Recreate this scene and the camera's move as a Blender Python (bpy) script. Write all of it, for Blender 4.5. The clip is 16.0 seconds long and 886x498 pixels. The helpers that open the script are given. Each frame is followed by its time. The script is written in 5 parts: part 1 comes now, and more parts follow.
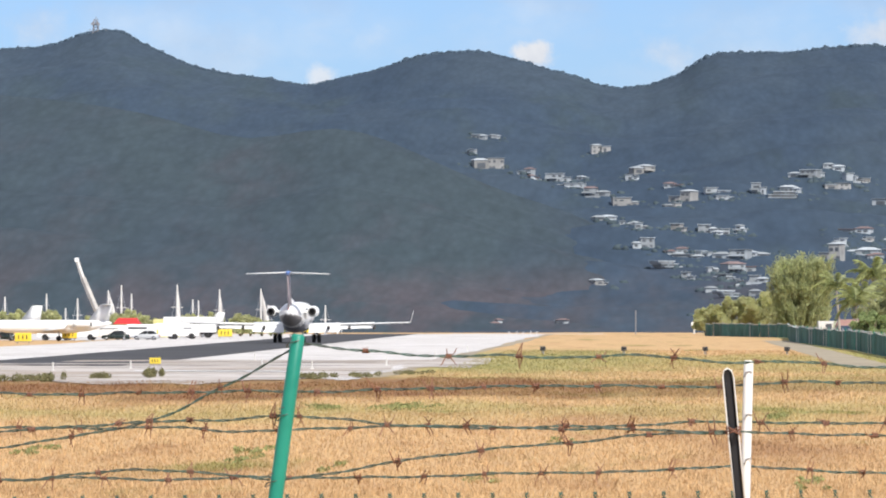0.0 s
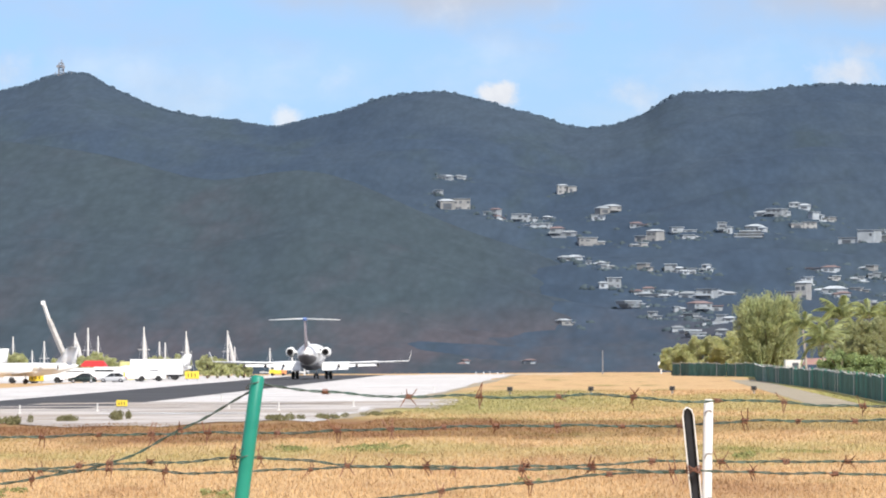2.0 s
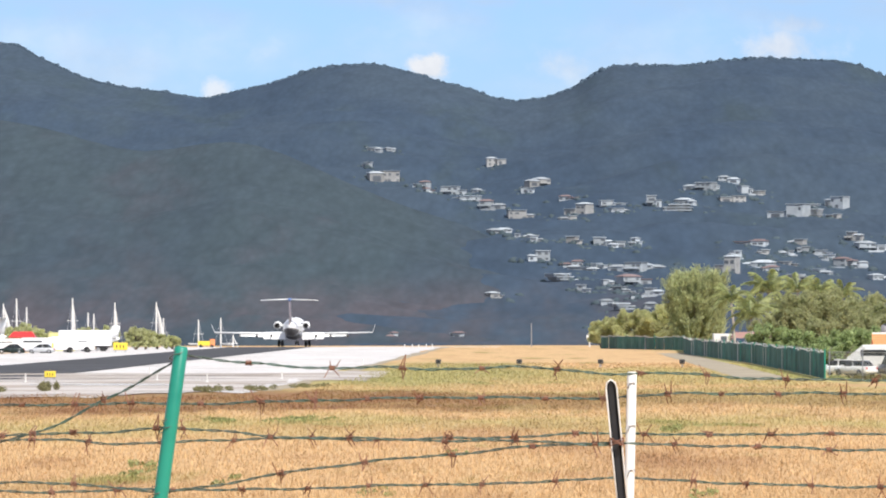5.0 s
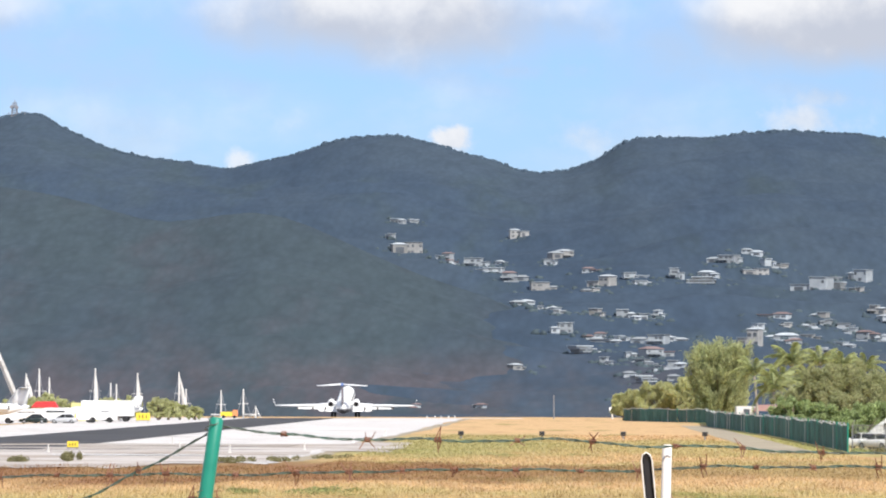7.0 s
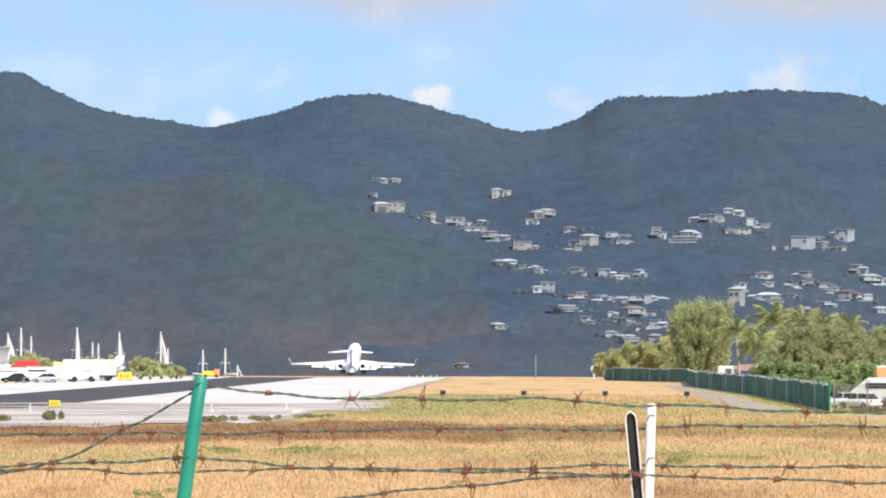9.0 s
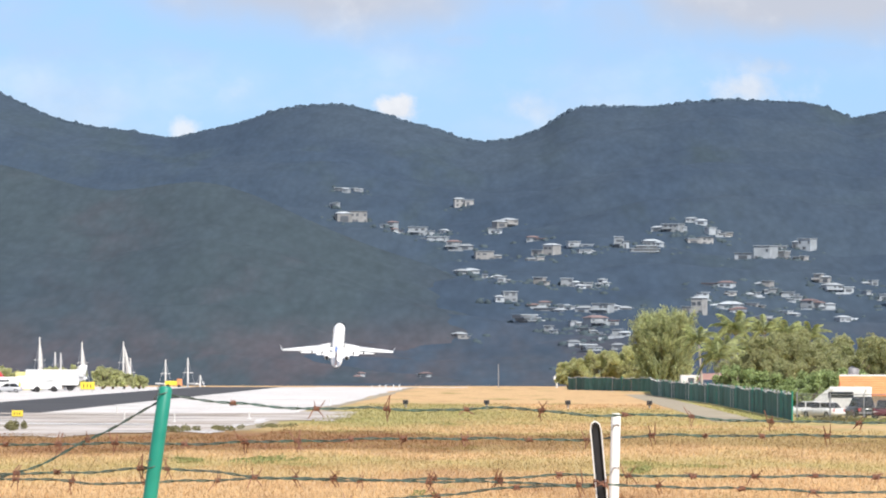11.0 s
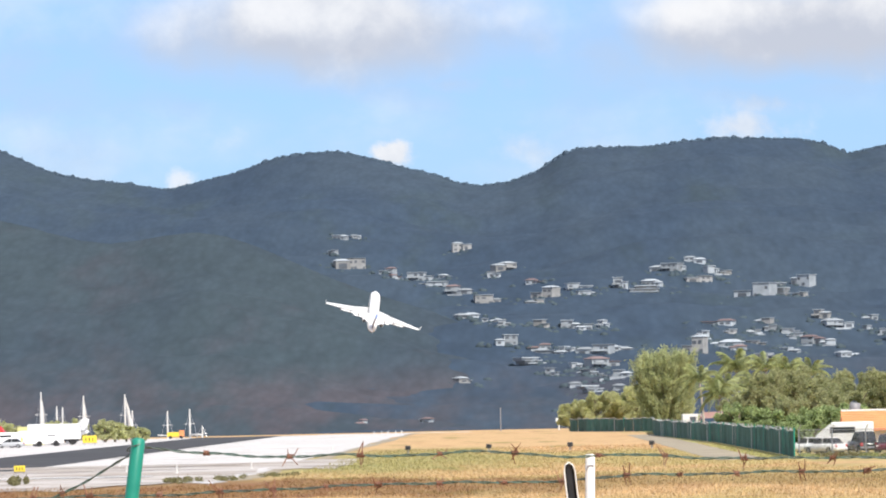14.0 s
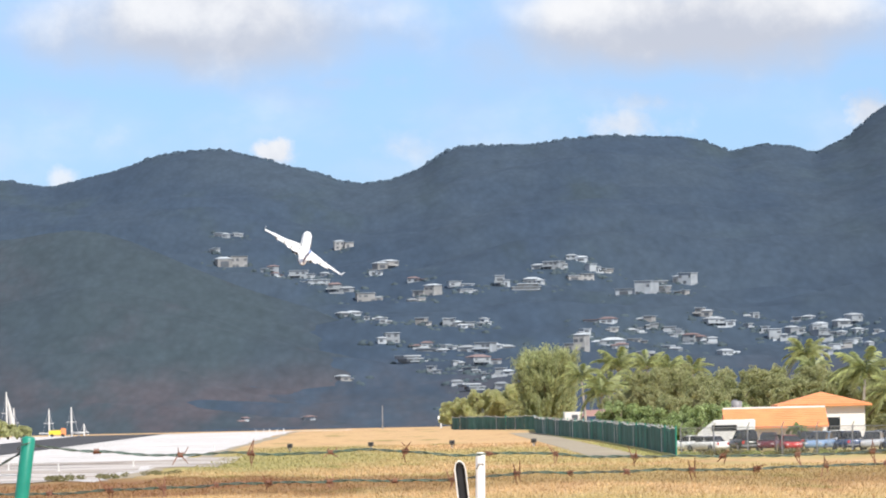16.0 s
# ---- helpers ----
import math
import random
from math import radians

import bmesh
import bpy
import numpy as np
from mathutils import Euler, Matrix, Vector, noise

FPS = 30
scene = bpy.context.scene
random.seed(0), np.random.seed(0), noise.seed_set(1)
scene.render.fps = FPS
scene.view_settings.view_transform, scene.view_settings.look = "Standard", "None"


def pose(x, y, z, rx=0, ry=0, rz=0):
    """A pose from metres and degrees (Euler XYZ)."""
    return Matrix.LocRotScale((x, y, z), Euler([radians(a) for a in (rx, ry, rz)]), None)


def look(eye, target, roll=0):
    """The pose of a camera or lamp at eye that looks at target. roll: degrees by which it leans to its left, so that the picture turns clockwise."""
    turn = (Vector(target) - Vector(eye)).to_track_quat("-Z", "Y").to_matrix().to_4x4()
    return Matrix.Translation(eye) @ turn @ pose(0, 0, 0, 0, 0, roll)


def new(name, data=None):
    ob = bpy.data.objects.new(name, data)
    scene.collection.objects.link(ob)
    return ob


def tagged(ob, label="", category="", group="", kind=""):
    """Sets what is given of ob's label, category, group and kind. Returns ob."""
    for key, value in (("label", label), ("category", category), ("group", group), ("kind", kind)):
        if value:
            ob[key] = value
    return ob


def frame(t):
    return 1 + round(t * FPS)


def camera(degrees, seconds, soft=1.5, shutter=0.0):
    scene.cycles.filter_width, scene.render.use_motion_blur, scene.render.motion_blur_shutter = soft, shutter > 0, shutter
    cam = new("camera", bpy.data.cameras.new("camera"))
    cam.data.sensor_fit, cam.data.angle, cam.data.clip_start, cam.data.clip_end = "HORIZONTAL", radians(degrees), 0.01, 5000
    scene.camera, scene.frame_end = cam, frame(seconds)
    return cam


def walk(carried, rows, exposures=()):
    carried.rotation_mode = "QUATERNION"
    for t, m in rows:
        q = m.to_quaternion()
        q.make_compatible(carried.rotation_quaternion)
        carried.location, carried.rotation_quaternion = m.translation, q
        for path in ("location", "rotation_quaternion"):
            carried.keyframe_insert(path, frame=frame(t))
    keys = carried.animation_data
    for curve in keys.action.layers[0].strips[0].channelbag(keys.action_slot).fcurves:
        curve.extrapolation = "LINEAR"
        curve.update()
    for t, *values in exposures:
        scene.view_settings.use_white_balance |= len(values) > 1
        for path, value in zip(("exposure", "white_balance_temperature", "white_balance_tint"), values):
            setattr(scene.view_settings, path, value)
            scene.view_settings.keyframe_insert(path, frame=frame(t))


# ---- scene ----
cam = camera(8.155, 16.0, soft=2.0)
walk(cam, [
    (0.0, pose(-0.0000, 0, 3.6500, 90.547, 0, 1.963) @ pose(0, 0, 0, 0, 0, 0.00)),
    (0.5, pose(-0.0012, 0, 3.6509, 90.683, 0, 1.718) @ pose(0, 0, 0, 0, 0, -0.08)),
    (1.0, pose(-0.0018, 0, 3.6497, 90.772, 0, 1.662) @ pose(0, 0, 0, 0, 0, -0.11)),
    (1.5, pose(0.0047, 0, 3.6495, 90.824, 0, 1.656) @ pose(0, 0, 0, 0, 0, -0.11)),
    (2.0, pose(0.0175, 0, 3.6490, 90.923, 0, 1.653) @ pose(0, 0, 0, 0, 0, -0.30)),
    (2.5, pose(0.0323, 0, 3.6492, 90.976, 0, 1.695) @ pose(0, 0, 0, 0, 0, -0.82)),
    (3.0, pose(0.0402, 0, 3.6456, 90.890, 0, 1.839) @ pose(0, 0, 0, 0, 0, -0.91)),
    (3.5, pose(0.0485, 0, 3.6525, 90.795, 0, 1.949) @ pose(0, 0, 0, 0, 0, -0.51)),
    (4.0, pose(0.0481, 0, 3.6508, 90.739, 0, 1.999) @ pose(0, 0, 0, 0, 0, -0.05)),
    (4.5, pose(0.0437, 0, 3.6492, 90.652, 0, 1.211) @ pose(0, 0, 0, 0, 0, 0.06)),
    (4.7, pose(0.0383, 0, 3.6470, 90.624, 0, 1.000) @ pose(0, 0, 0, 0, 0, -0.08)),
    (6.8, pose(-0.0010, 0, 3.6507, 91.384, 0, 1.031) @ pose(0, 0, 0, 0, 0, -0.06)),
    (7.0, pose(-0.0016, 0, 3.6479, 91.326, 0, 1.212) @ pose(0, 0, 0, 0, 0, 0.15)),
    (7.5, pose(0.0014, 0, 3.6468, 90.996, 0, 1.455) @ pose(0, 0, 0, 0, 0, 0.27)),
    (8.0, pose(0.0023, 0, 3.6492, 90.943, 0, 1.580) @ pose(0, 0, 0, 0, 0, -0.05)),
    (8.5, pose(-0.0006, 0, 3.6487, 90.917, 0, 1.447) @ pose(0, 0, 0, 0, 0, 0.26)),
    (9.0, pose(-0.0077, 0, 3.6472, 90.952, 0, 1.044) @ pose(0, 0, 0, 0, 0, 0.19)),
    (9.2, pose(-0.0134, 0, 3.6469, 90.958, 0, 0.873) @ pose(0, 0, 0, 0, 0, 0.24)),
    (11.3, pose(-0.0120, 0, 3.6485, 91.088, 0, 0.623) @ pose(0, 0, 0, 0, 0, 0.04)),
    (11.5, pose(-0.0073, 0, 3.6490, 91.379, 0, 0.737) @ pose(0, 0, 0, 0, 0, -0.19)),
    (12.0, pose(0.0041, 0, 3.6454, 91.592, 0, 0.918) @ pose(0, 0, 0, 0, 0, -0.39)),
    (12.5, pose(0.0242, 0, 3.6461, 91.359, 0, 1.019) @ pose(0, 0, 0, 0, 0, -0.66)),
    (13.0, pose(0.0389, 0, 3.6446, 91.408, 0, 1.062) @ pose(0, 0, 0, 0, 0, -0.90)),
    (13.5, pose(0.0557, 0, 3.6444, 91.416, 0, 0.894) @ pose(0, 0, 0, 0, 0, -1.29)),
    (14.0, pose(0.0595, 0, 3.6466, 91.454, 0, 0.684) @ pose(0, 0, 0, 0, 0, -1.28)),
    (14.5, pose(0.0537, 0, 3.6472, 91.522, 0, 0.495) @ pose(0, 0, 0, 0, 0, -1.10)),
    (15.0, pose(0.0513, 0, 3.6426, 91.497, 0, 0.246) @ pose(0, 0, 0, 0, 0, -1.28)),
    (15.5, pose(0.0454, 0, 3.6430, 91.417, 0, -0.108) @ pose(0, 0, 0, 0, 0, -1.45)),
    (16.0, pose(0.0384, 0, 3.6477, 91.412, 0, -0.405) @ pose(0, 0, 0, 0, 0, -1.28)),
], exposures=[(0.0, 0.18), (2.0, 0.27), (16.0, 0.31)])

# ---- sun, sky and drifting cumulus ----
SUN_EL, SUN_AZ = 46.0, 150.0          # degrees up; degrees clockwise from the runway's heading
sun = new("sun", bpy.data.lights.new("sun", "SUN"))
sun.data.energy, sun.data.angle, sun.data.color = 4.6, radians(0.6), (1.0, 0.95, 0.87)
se, sa = radians(SUN_EL), radians(SUN_AZ)
sun.matrix_world = look((math.sin(sa) * math.cos(se) * 50, math.cos(sa) * math.cos(se) * 50, math.sin(se) * 50), (0, 0, 0))


class Nodes:
    """Small writer of node trees."""

    def __init__(self, tree):
        self.t = tree
        tree.nodes.clear()

    def add(self, kind, inputs=None, **props):
        n = self.t.nodes.new(kind)
        for k, v in props.items():
            setattr(n, k, v)
        for k, v in (inputs or {}).items():
            if isinstance(v, bpy.types.NodeSocket):
                self.t.links.new(v, n.inputs[k])
            else:
                n.inputs[k].default_value = v
        return n

    def math(self, op, a, b=0.0, c=0.0, clamp=False):
        return self.add("ShaderNodeMath", {0: a, 1: b, 2: c}, operation=op, use_clamp=clamp).outputs[0]

    def noise(self, vec, scale, detail=4.0, rough=0.55):
        return self.add("ShaderNodeTexNoise", {"Vector": vec, "Scale": scale, "Detail": detail, "Roughness": rough}).outputs[0]

    def span(self, v, a, b, c=0.0, d=1.0, smooth=False):
        n = self.add("ShaderNodeMapRange", {0: v, 1: a, 2: b, 3: c, 4: d})
        n.interpolation_type = "SMOOTHSTEP" if smooth else "LINEAR"
        return n.outputs[0]

    def mix(self, f, a, b, blend="MIX"):
        n = self.add("ShaderNodeMix", data_type="RGBA", blend_type=blend)
        for i, v in ((0, f), (6, a), (7, b)):
            if isinstance(v, bpy.types.NodeSocket):
                self.t.links.new(v, n.inputs[i])
            else:
                n.inputs[i].default_value = v if i == 0 else (*v, 1.0)
        return n.outputs[2]


world = bpy.data.worlds.new("sky")
scene.world = world
world.use_nodes = True
w = Nodes(world.node_tree)
air = w.add("ShaderNodeTexSky", sky_type="NISHITA", sun_disc=False, sun_elevation=se, sun_rotation=sa, altitude=0.0,
            air_density=1.0, dust_density=0.3, ozone_density=3.0)
clear = w.mix(1.0, air.outputs[0], (0.66, 0.88, 1.42), "MULTIPLY")
way = w.add("ShaderNodeTexCoord").outputs["Generated"]
sep = w.add("ShaderNodeSeparateXYZ", {0: way})
dep = w.math("MAXIMUM", w.math("ABSOLUTE", sep.outputs[1]), 0.05)
az = w.math("MULTIPLY", w.math("DIVIDE", sep.outputs[0], dep), 100.0)
el = w.math("MULTIPLY", w.math("DIVIDE", sep.outputs[2], dep), 100.0)
pos = w.add("ShaderNodeCombineXYZ", {0: az, 1: el}).outputs[0]
puff = w.noise(pos, 1.5, 8.0, 0.62)
soft = w.noise(w.add("ShaderNodeMapping", {"Vector": pos, "Location": (3.1, 1.7, 0.0), "Scale": (1.0, 1.7, 1.0)}).outputs[0], 0.28, 6.0, 0.55)


wide = w.noise(pos, 0.5, 5.0, 0.5)


def cloud(cx, cy, sx, sy, hard):
    """One bank of cumulus, bearing and height in hundredths of a radian."""
    dx = w.math("DIVIDE", w.math("SUBTRACT", az, cx), sx)
    dy = w.math("DIVIDE", w.math("SUBTRACT", el, cy), sy)
    r = w.math("SQRT", w.math("ADD", w.math("MULTIPLY", dx, dx), w.math("MULTIPLY", dy, dy)))
    body = w.math("ADD", w.math("SUBTRACT", 1.0, r), w.math("MULTIPLY_ADD", wide if sx > 1.5 else puff, 0.9 if sx > 1.5 else 2.2, -0.45 if sx > 1.5 else -1.1))
    return w.span(body, 0.0, hard, 0.0, 1.0, True)


mask = None
for cx, cy, sx, sy, hard, top in ((-2.0, 4.08, 0.42, 0.30, 0.7, 0.95), (0.25, 4.05, 0.75, 0.46, 1.3, 0.55), (3.6, 4.4, 1.1, 0.40, 1.1, 0.75),
                                  (-5.35, 3.7, 0.30, 0.30, 0.9, 0.75), (-10.0, 4.55, 0.9, 0.6, 1.5, 0.5), (-3.0, 6.2, 5.0, 1.3, 0.75, 0.97),
                                  (4.9, 6.05, 5.0, 1.3, 0.7, 1.0), (-7.2, 5.0, 1.7, 0.75, 2.0, 0.55), (7.6, 4.5, 0.7, 0.5, 1.0, 0.85),
                                  (-10.2, 6.2, 2.6, 0.9, 1.0, 0.85), (-8.2, 5.25, 1.9, 0.5, 1.9, 0.5), (-1.0, 5.2, 1.5, 0.35, 1.6, 0.45), (4.0, 4.75, 1.3, 0.35, 1.4, 0.6), (8.6, 5.9, 1.8, 1.0, 1.0, 0.95), (-4.6, 4.3, 0.8, 0.5, 1.8, 0.4), (5.2, 5.0, 2.4, 0.7, 2.0, 0.6)):
    m = w.math("MULTIPLY", cloud(cx, cy, sx, sy, hard), top)
    mask = m if mask is None else w.math("MAXIMUM", mask, m)
veil = w.span(soft, 0.40, 0.72, 0.0, 0.42, True)
high = w.math("MULTIPLY", w.span(el, 6.3, 7.6, 0.0, 1.0), w.span(soft, 0.35, 0.6, 0.2, 0.95, True))
mask = w.math("MAXIMUM", w.math("MAXIMUM", mask, veil), high)
low = w.span(w.math("ABSOLUTE", w.math("SUBTRACT", el, 5.45)), 0.25, 0.9, 0.0, 1.0, True)
bulk = w.span(w.math("ADD", w.math("MULTIPLY_ADD", puff, 0.35, w.math("MULTIPLY", wide, 0.65)), w.math("MULTIPLY", low, 0.22)), 0.50, 0.86, 0.0, 1.0, True)
white = w.mix(bulk, (5.6, 6.0, 7.0), (8.9, 9.0, 9.3))
sky = w.mix(mask, clear, white)
back = w.add("ShaderNodeBackground", {"Color": sky, "Strength": 0.085})
w.t.links.new(back.outputs[0], w.add("ShaderNodeOutputWorld").inputs[0])


# ---- materials ----
def material(name, base, rough=0.7, vary=0.25, size=3.0, bump=0.0, metal=0.0, second=None, fine=8.0, spec=0.5, island=0.0, each=0.0, leafy=0.0):
    """A surface with stains at one scale and grain at a finer one, in metres."""
    mt = bpy.data.materials.new(name)
    mt.use_nodes = True
    n = Nodes(mt.node_tree)
    at = n.add("ShaderNodeTexCoord").outputs["Object"]
    big, small = n.noise(at, 1.0 / size, 5.0), n.noise(at, fine / size, 4.0)
    dark = tuple(c * (1 - vary) for c in base)
    lite = tuple(min(1.0, c * (1 + vary)) for c in base)
    col = n.mix(n.span(big, 0.3, 0.7), dark, second or lite)
    col = n.mix(n.span(small, 0.3, 0.75, 0.0, 0.5), col, lite)
    if island:
        shade = n.span(n.add("ShaderNodeNewGeometry").outputs["Random Per Island"], 0.0, 1.0, 1 - island, 1 + island)
        col = n.mix(1.0, col, n.add("ShaderNodeCombineXYZ", {0: shade, 1: shade, 2: shade}).outputs[0], "MULTIPLY")
    if each:
        shade = n.span(n.add("ShaderNodeObjectInfo").outputs["Random"], 0.0, 1.0, 1 - each, 1 + each)
        col = n.mix(1.0, col, n.add("ShaderNodeCombineXYZ", {0: shade, 1: shade, 2: shade}).outputs[0], "MULTIPLY")
    ins = {"Base Color": col, "Roughness": n.span(small, 0.2, 0.8, max(0.02, rough - 0.1), min(1.0, rough + 0.1)), "Metallic": metal, "Specular IOR Level": spec}
    if bump:
        ins["Normal"] = n.add("ShaderNodeBump", {"Height": small, "Strength": 0.6, "Distance": bump}).outputs[0]
    out = n.add("ShaderNodeBsdfPrincipled", ins)
    if leafy:
        thin = n.add("ShaderNodeBsdfTranslucent", {"Color": n.mix(1.0, col, (1.1, 1.2, 0.9), "MULTIPLY")})
        out = n.add("ShaderNodeMixShader", {0: leafy, 1: out.outputs[0], 2: thin.outputs[0]})
    mt.node_tree.links.new(out.outputs[0], n.add("ShaderNodeOutputMaterial").inputs[0])
    return mt


def turf():
    """Dry airfield grass: straw, olive and red-brown stretches that change along the field."""
    mt = bpy.data.materials.new("dry_grass")
    mt.use_nodes = True
    n = Nodes(mt.node_tree)
    at = n.add("ShaderNodeTexCoord").outputs["Object"]
    sp = n.add("ShaderNodeSeparateXYZ", {0: at})
    flat = n.add("ShaderNodeCombineXYZ", {0: sp.outputs[0], 1: n.math("MULTIPLY", sp.outputs[1], 0.16)}).outputs[0]
    wob = n.noise(flat, 0.09, 5.0, 0.6)
    along = n.math("MULTIPLY", sp.outputs[1], n.span(wob, 0.25, 0.75, 0.86, 1.14))
    ramp = n.add("ShaderNodeValToRGB", {0: n.span(along, 100.0, 900.0)})
    stops = ((0.00, STRAW), (0.115, STRAW), (0.15, OLIVE), (0.185, STRAW), (0.215, OLIVE), (0.27, OLIVE), (0.30, STRAW),
             (0.34, OLIVE), (0.46, OLIVE), (0.50, STRAW), (1.0, STRAW))
    e = ramp.color_ramp.elements
    while len(e) < len(stops):
        e.new(0.5)
    for el_, (p, c) in zip(e, stops):
        el_.position, el_.color = p, (*c, 1.0)
    green = n.span(n.noise(flat, 0.16, 4.0, 0.6), 0.56, 0.68, 0.0, 0.75, True)
    col = n.mix(green, ramp.outputs[0], (0.17, 0.19, 0.05))
    side = n.span(n.math("MULTIPLY_ADD", wob, 16.0, sp.outputs[0]), 1.0, 15.0, 1.0, 0.5)
    burnt = n.math("MULTIPLY", n.span(along, 246.0, 270.0, 0.0, 1.0, True), n.span(along, 300.0, 328.0, 1.0, 0.0, True))
    col = n.mix(n.math("MULTIPLY", n.math("MULTIPLY", burnt, side), n.span(n.noise(flat, 0.21, 5.0, 0.65), 0.3, 0.55, 0.5, 1.0)), col, RUST)
    bare = n.span(n.noise(flat, 0.33, 5.0, 0.65), 0.50, 0.72, 0.0, 0.55, True)
    col = n.mix(bare, col, (0.30, 0.165, 0.085))
    brown = n.span(n.noise(flat, 0.055, 4.0, 0.6), 0.50, 0.66, 0.0, 0.75, True)
    col = n.mix(n.math("MULTIPLY", brown, n.span(sp.outputs[1], 260.0, 320.0, 1.0, 0.0)), col, (0.27, 0.145, 0.075))
    damp = n.math("MULTIPLY", n.span(n.math("ABSOLUTE", n.math("ADD", sp.outputs[0], 8.0)), 4.0, 9.0, 1.0, 0.0), n.span(n.math("ABSOLUTE", n.math("SUBTRACT", sp.outputs[1], 450.0)), 70.0, 130.0, 1.0, 0.0))
    col = n.mix(n.math("MULTIPLY", damp, n.span(wob, 0.3, 0.6, 0.35, 0.85)), col, (0.29, 0.275, 0.115))
    verge = n.math("MULTIPLY", n.span(n.math("ABSOLUTE", n.math("SUBTRACT", sp.outputs[0], 16.2)), 0.9, 1.6, 1.0, 0.0), n.span(sp.outputs[1], 370.0, 384.0, 0.0, 1.0))
    col = n.mix(n.math("MULTIPLY", verge, n.span(wob, 0.3, 0.6, 0.5, 0.95)), col, (0.33, 0.33, 0.13))
    tone = n.span(n.noise(at, 2.4, 5.0, 0.7), 0.25, 0.75, 0.7, 1.3)
    isl = n.span(n.add("ShaderNodeNewGeometry").outputs["Random Per Island"], 0.0, 1.0, 0.62, 1.3)
    tone = n.math("MULTIPLY", tone, isl)
    col = n.mix(1.0, col, n.add("ShaderNodeCombineXYZ", {0: tone, 1: tone, 2: tone}).outputs[0], "MULTIPLY")
    out = n.add("ShaderNodeBsdfPrincipled", {"Base Color": col, "Roughness": 0.95, "Specular IOR Level": 0.1})
    mt.node_tree.links.new(out.outputs[0], n.add("ShaderNodeOutputMaterial").inputs[0])
    return mt


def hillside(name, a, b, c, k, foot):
    """Bush seen from afar, haze mixed into its tones: broad patches of three tones, thickets and single crowns; dry
    earth shows through low down.
    """
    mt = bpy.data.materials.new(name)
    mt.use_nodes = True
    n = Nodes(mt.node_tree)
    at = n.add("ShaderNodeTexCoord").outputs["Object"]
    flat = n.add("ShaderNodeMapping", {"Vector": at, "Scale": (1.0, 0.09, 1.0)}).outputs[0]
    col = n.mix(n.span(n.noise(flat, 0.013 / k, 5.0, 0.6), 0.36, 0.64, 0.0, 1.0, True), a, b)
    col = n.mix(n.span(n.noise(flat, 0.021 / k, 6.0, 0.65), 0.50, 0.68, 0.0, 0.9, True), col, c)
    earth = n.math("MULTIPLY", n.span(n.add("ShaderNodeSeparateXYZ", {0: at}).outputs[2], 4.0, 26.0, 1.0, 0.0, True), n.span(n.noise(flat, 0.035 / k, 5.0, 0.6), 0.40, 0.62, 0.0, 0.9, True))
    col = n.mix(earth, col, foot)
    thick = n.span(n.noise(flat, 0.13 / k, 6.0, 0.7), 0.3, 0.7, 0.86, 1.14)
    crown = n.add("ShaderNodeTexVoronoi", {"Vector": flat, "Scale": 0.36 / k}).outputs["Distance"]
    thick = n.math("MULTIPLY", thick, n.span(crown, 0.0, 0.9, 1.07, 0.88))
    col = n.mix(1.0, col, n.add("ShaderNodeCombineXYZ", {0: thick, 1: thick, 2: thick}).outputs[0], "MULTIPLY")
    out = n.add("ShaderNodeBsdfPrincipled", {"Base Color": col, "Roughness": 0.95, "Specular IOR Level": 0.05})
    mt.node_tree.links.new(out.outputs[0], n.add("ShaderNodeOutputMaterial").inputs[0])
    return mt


def pavement(name, pale, worn, streak):
    """Old concrete: pale slabs, worn beige stretches, dark streaks that lie across it."""
    mt = bpy.data.materials.new(name)
    mt.use_nodes = True
    n = Nodes(mt.node_tree)
    at = n.add("ShaderNodeTexCoord").outputs["Object"]
    lie = n.add("ShaderNodeMapping", {"Vector": at, "Scale": (0.45, 0.55, 1.0)}).outputs[0]
    col = n.mix(n.span(n.noise(lie, 0.16, 5.0, 0.65), 0.40, 0.60, 0.0, 1.0, True), pale, worn)
    col = n.mix(n.span(n.noise(lie, 0.24, 5.0, 0.7), 0.52, 0.64, 0.0, 0.85, True), col, streak)
    tone = n.span(n.noise(at, 1.1, 5.0, 0.7), 0.25, 0.75, 0.86, 1.14)
    col = n.mix(1.0, col, n.add("ShaderNodeCombineXYZ", {0: tone, 1: tone, 2: tone}).outputs[0], "MULTIPLY")
    out = n.add("ShaderNodeBsdfPrincipled", {"Base Color": col, "Roughness": 0.9, "Specular IOR Level": 0.15})
    mt.node_tree.links.new(out.outputs[0], n.add("ShaderNodeOutputMaterial").inputs[0])
    return mt


STRAW, OLIVE, RUST = (0.51, 0.34, 0.178), (0.39, 0.315, 0.14), (0.23, 0.122, 0.062)
GRASS = turf()
# Cloud shade and distance haze are put into these dark blue-grey scrub tones.
HILL = hillside("hazy_scrub_hillside", (0.044, 0.067, 0.100), (0.053, 0.076, 0.104), (0.051, 0.074, 0.092), 1.3, (0.070, 0.072, 0.085))
SPURM = hillside("hazy_dry_scrub_spur", (0.048, 0.067, 0.086), (0.050, 0.070, 0.083), (0.059, 0.069, 0.083), 1.1, (0.084, 0.077, 0.088))
# Far tree crowns take the hill's blue, which carries the haze.
CANOPY = material("hazy_far_canopy", (0.054, 0.078, 0.106), 0.95, 0.12, 90.0, fine=6.0, spec=0.05, island=0.10)
GARDEN = material("hazy_garden_canopy", (0.066, 0.090, 0.106), 0.95, 0.12, 90.0, second=(0.070, 0.092, 0.100), fine=6.0, spec=0.05, island=0.14)
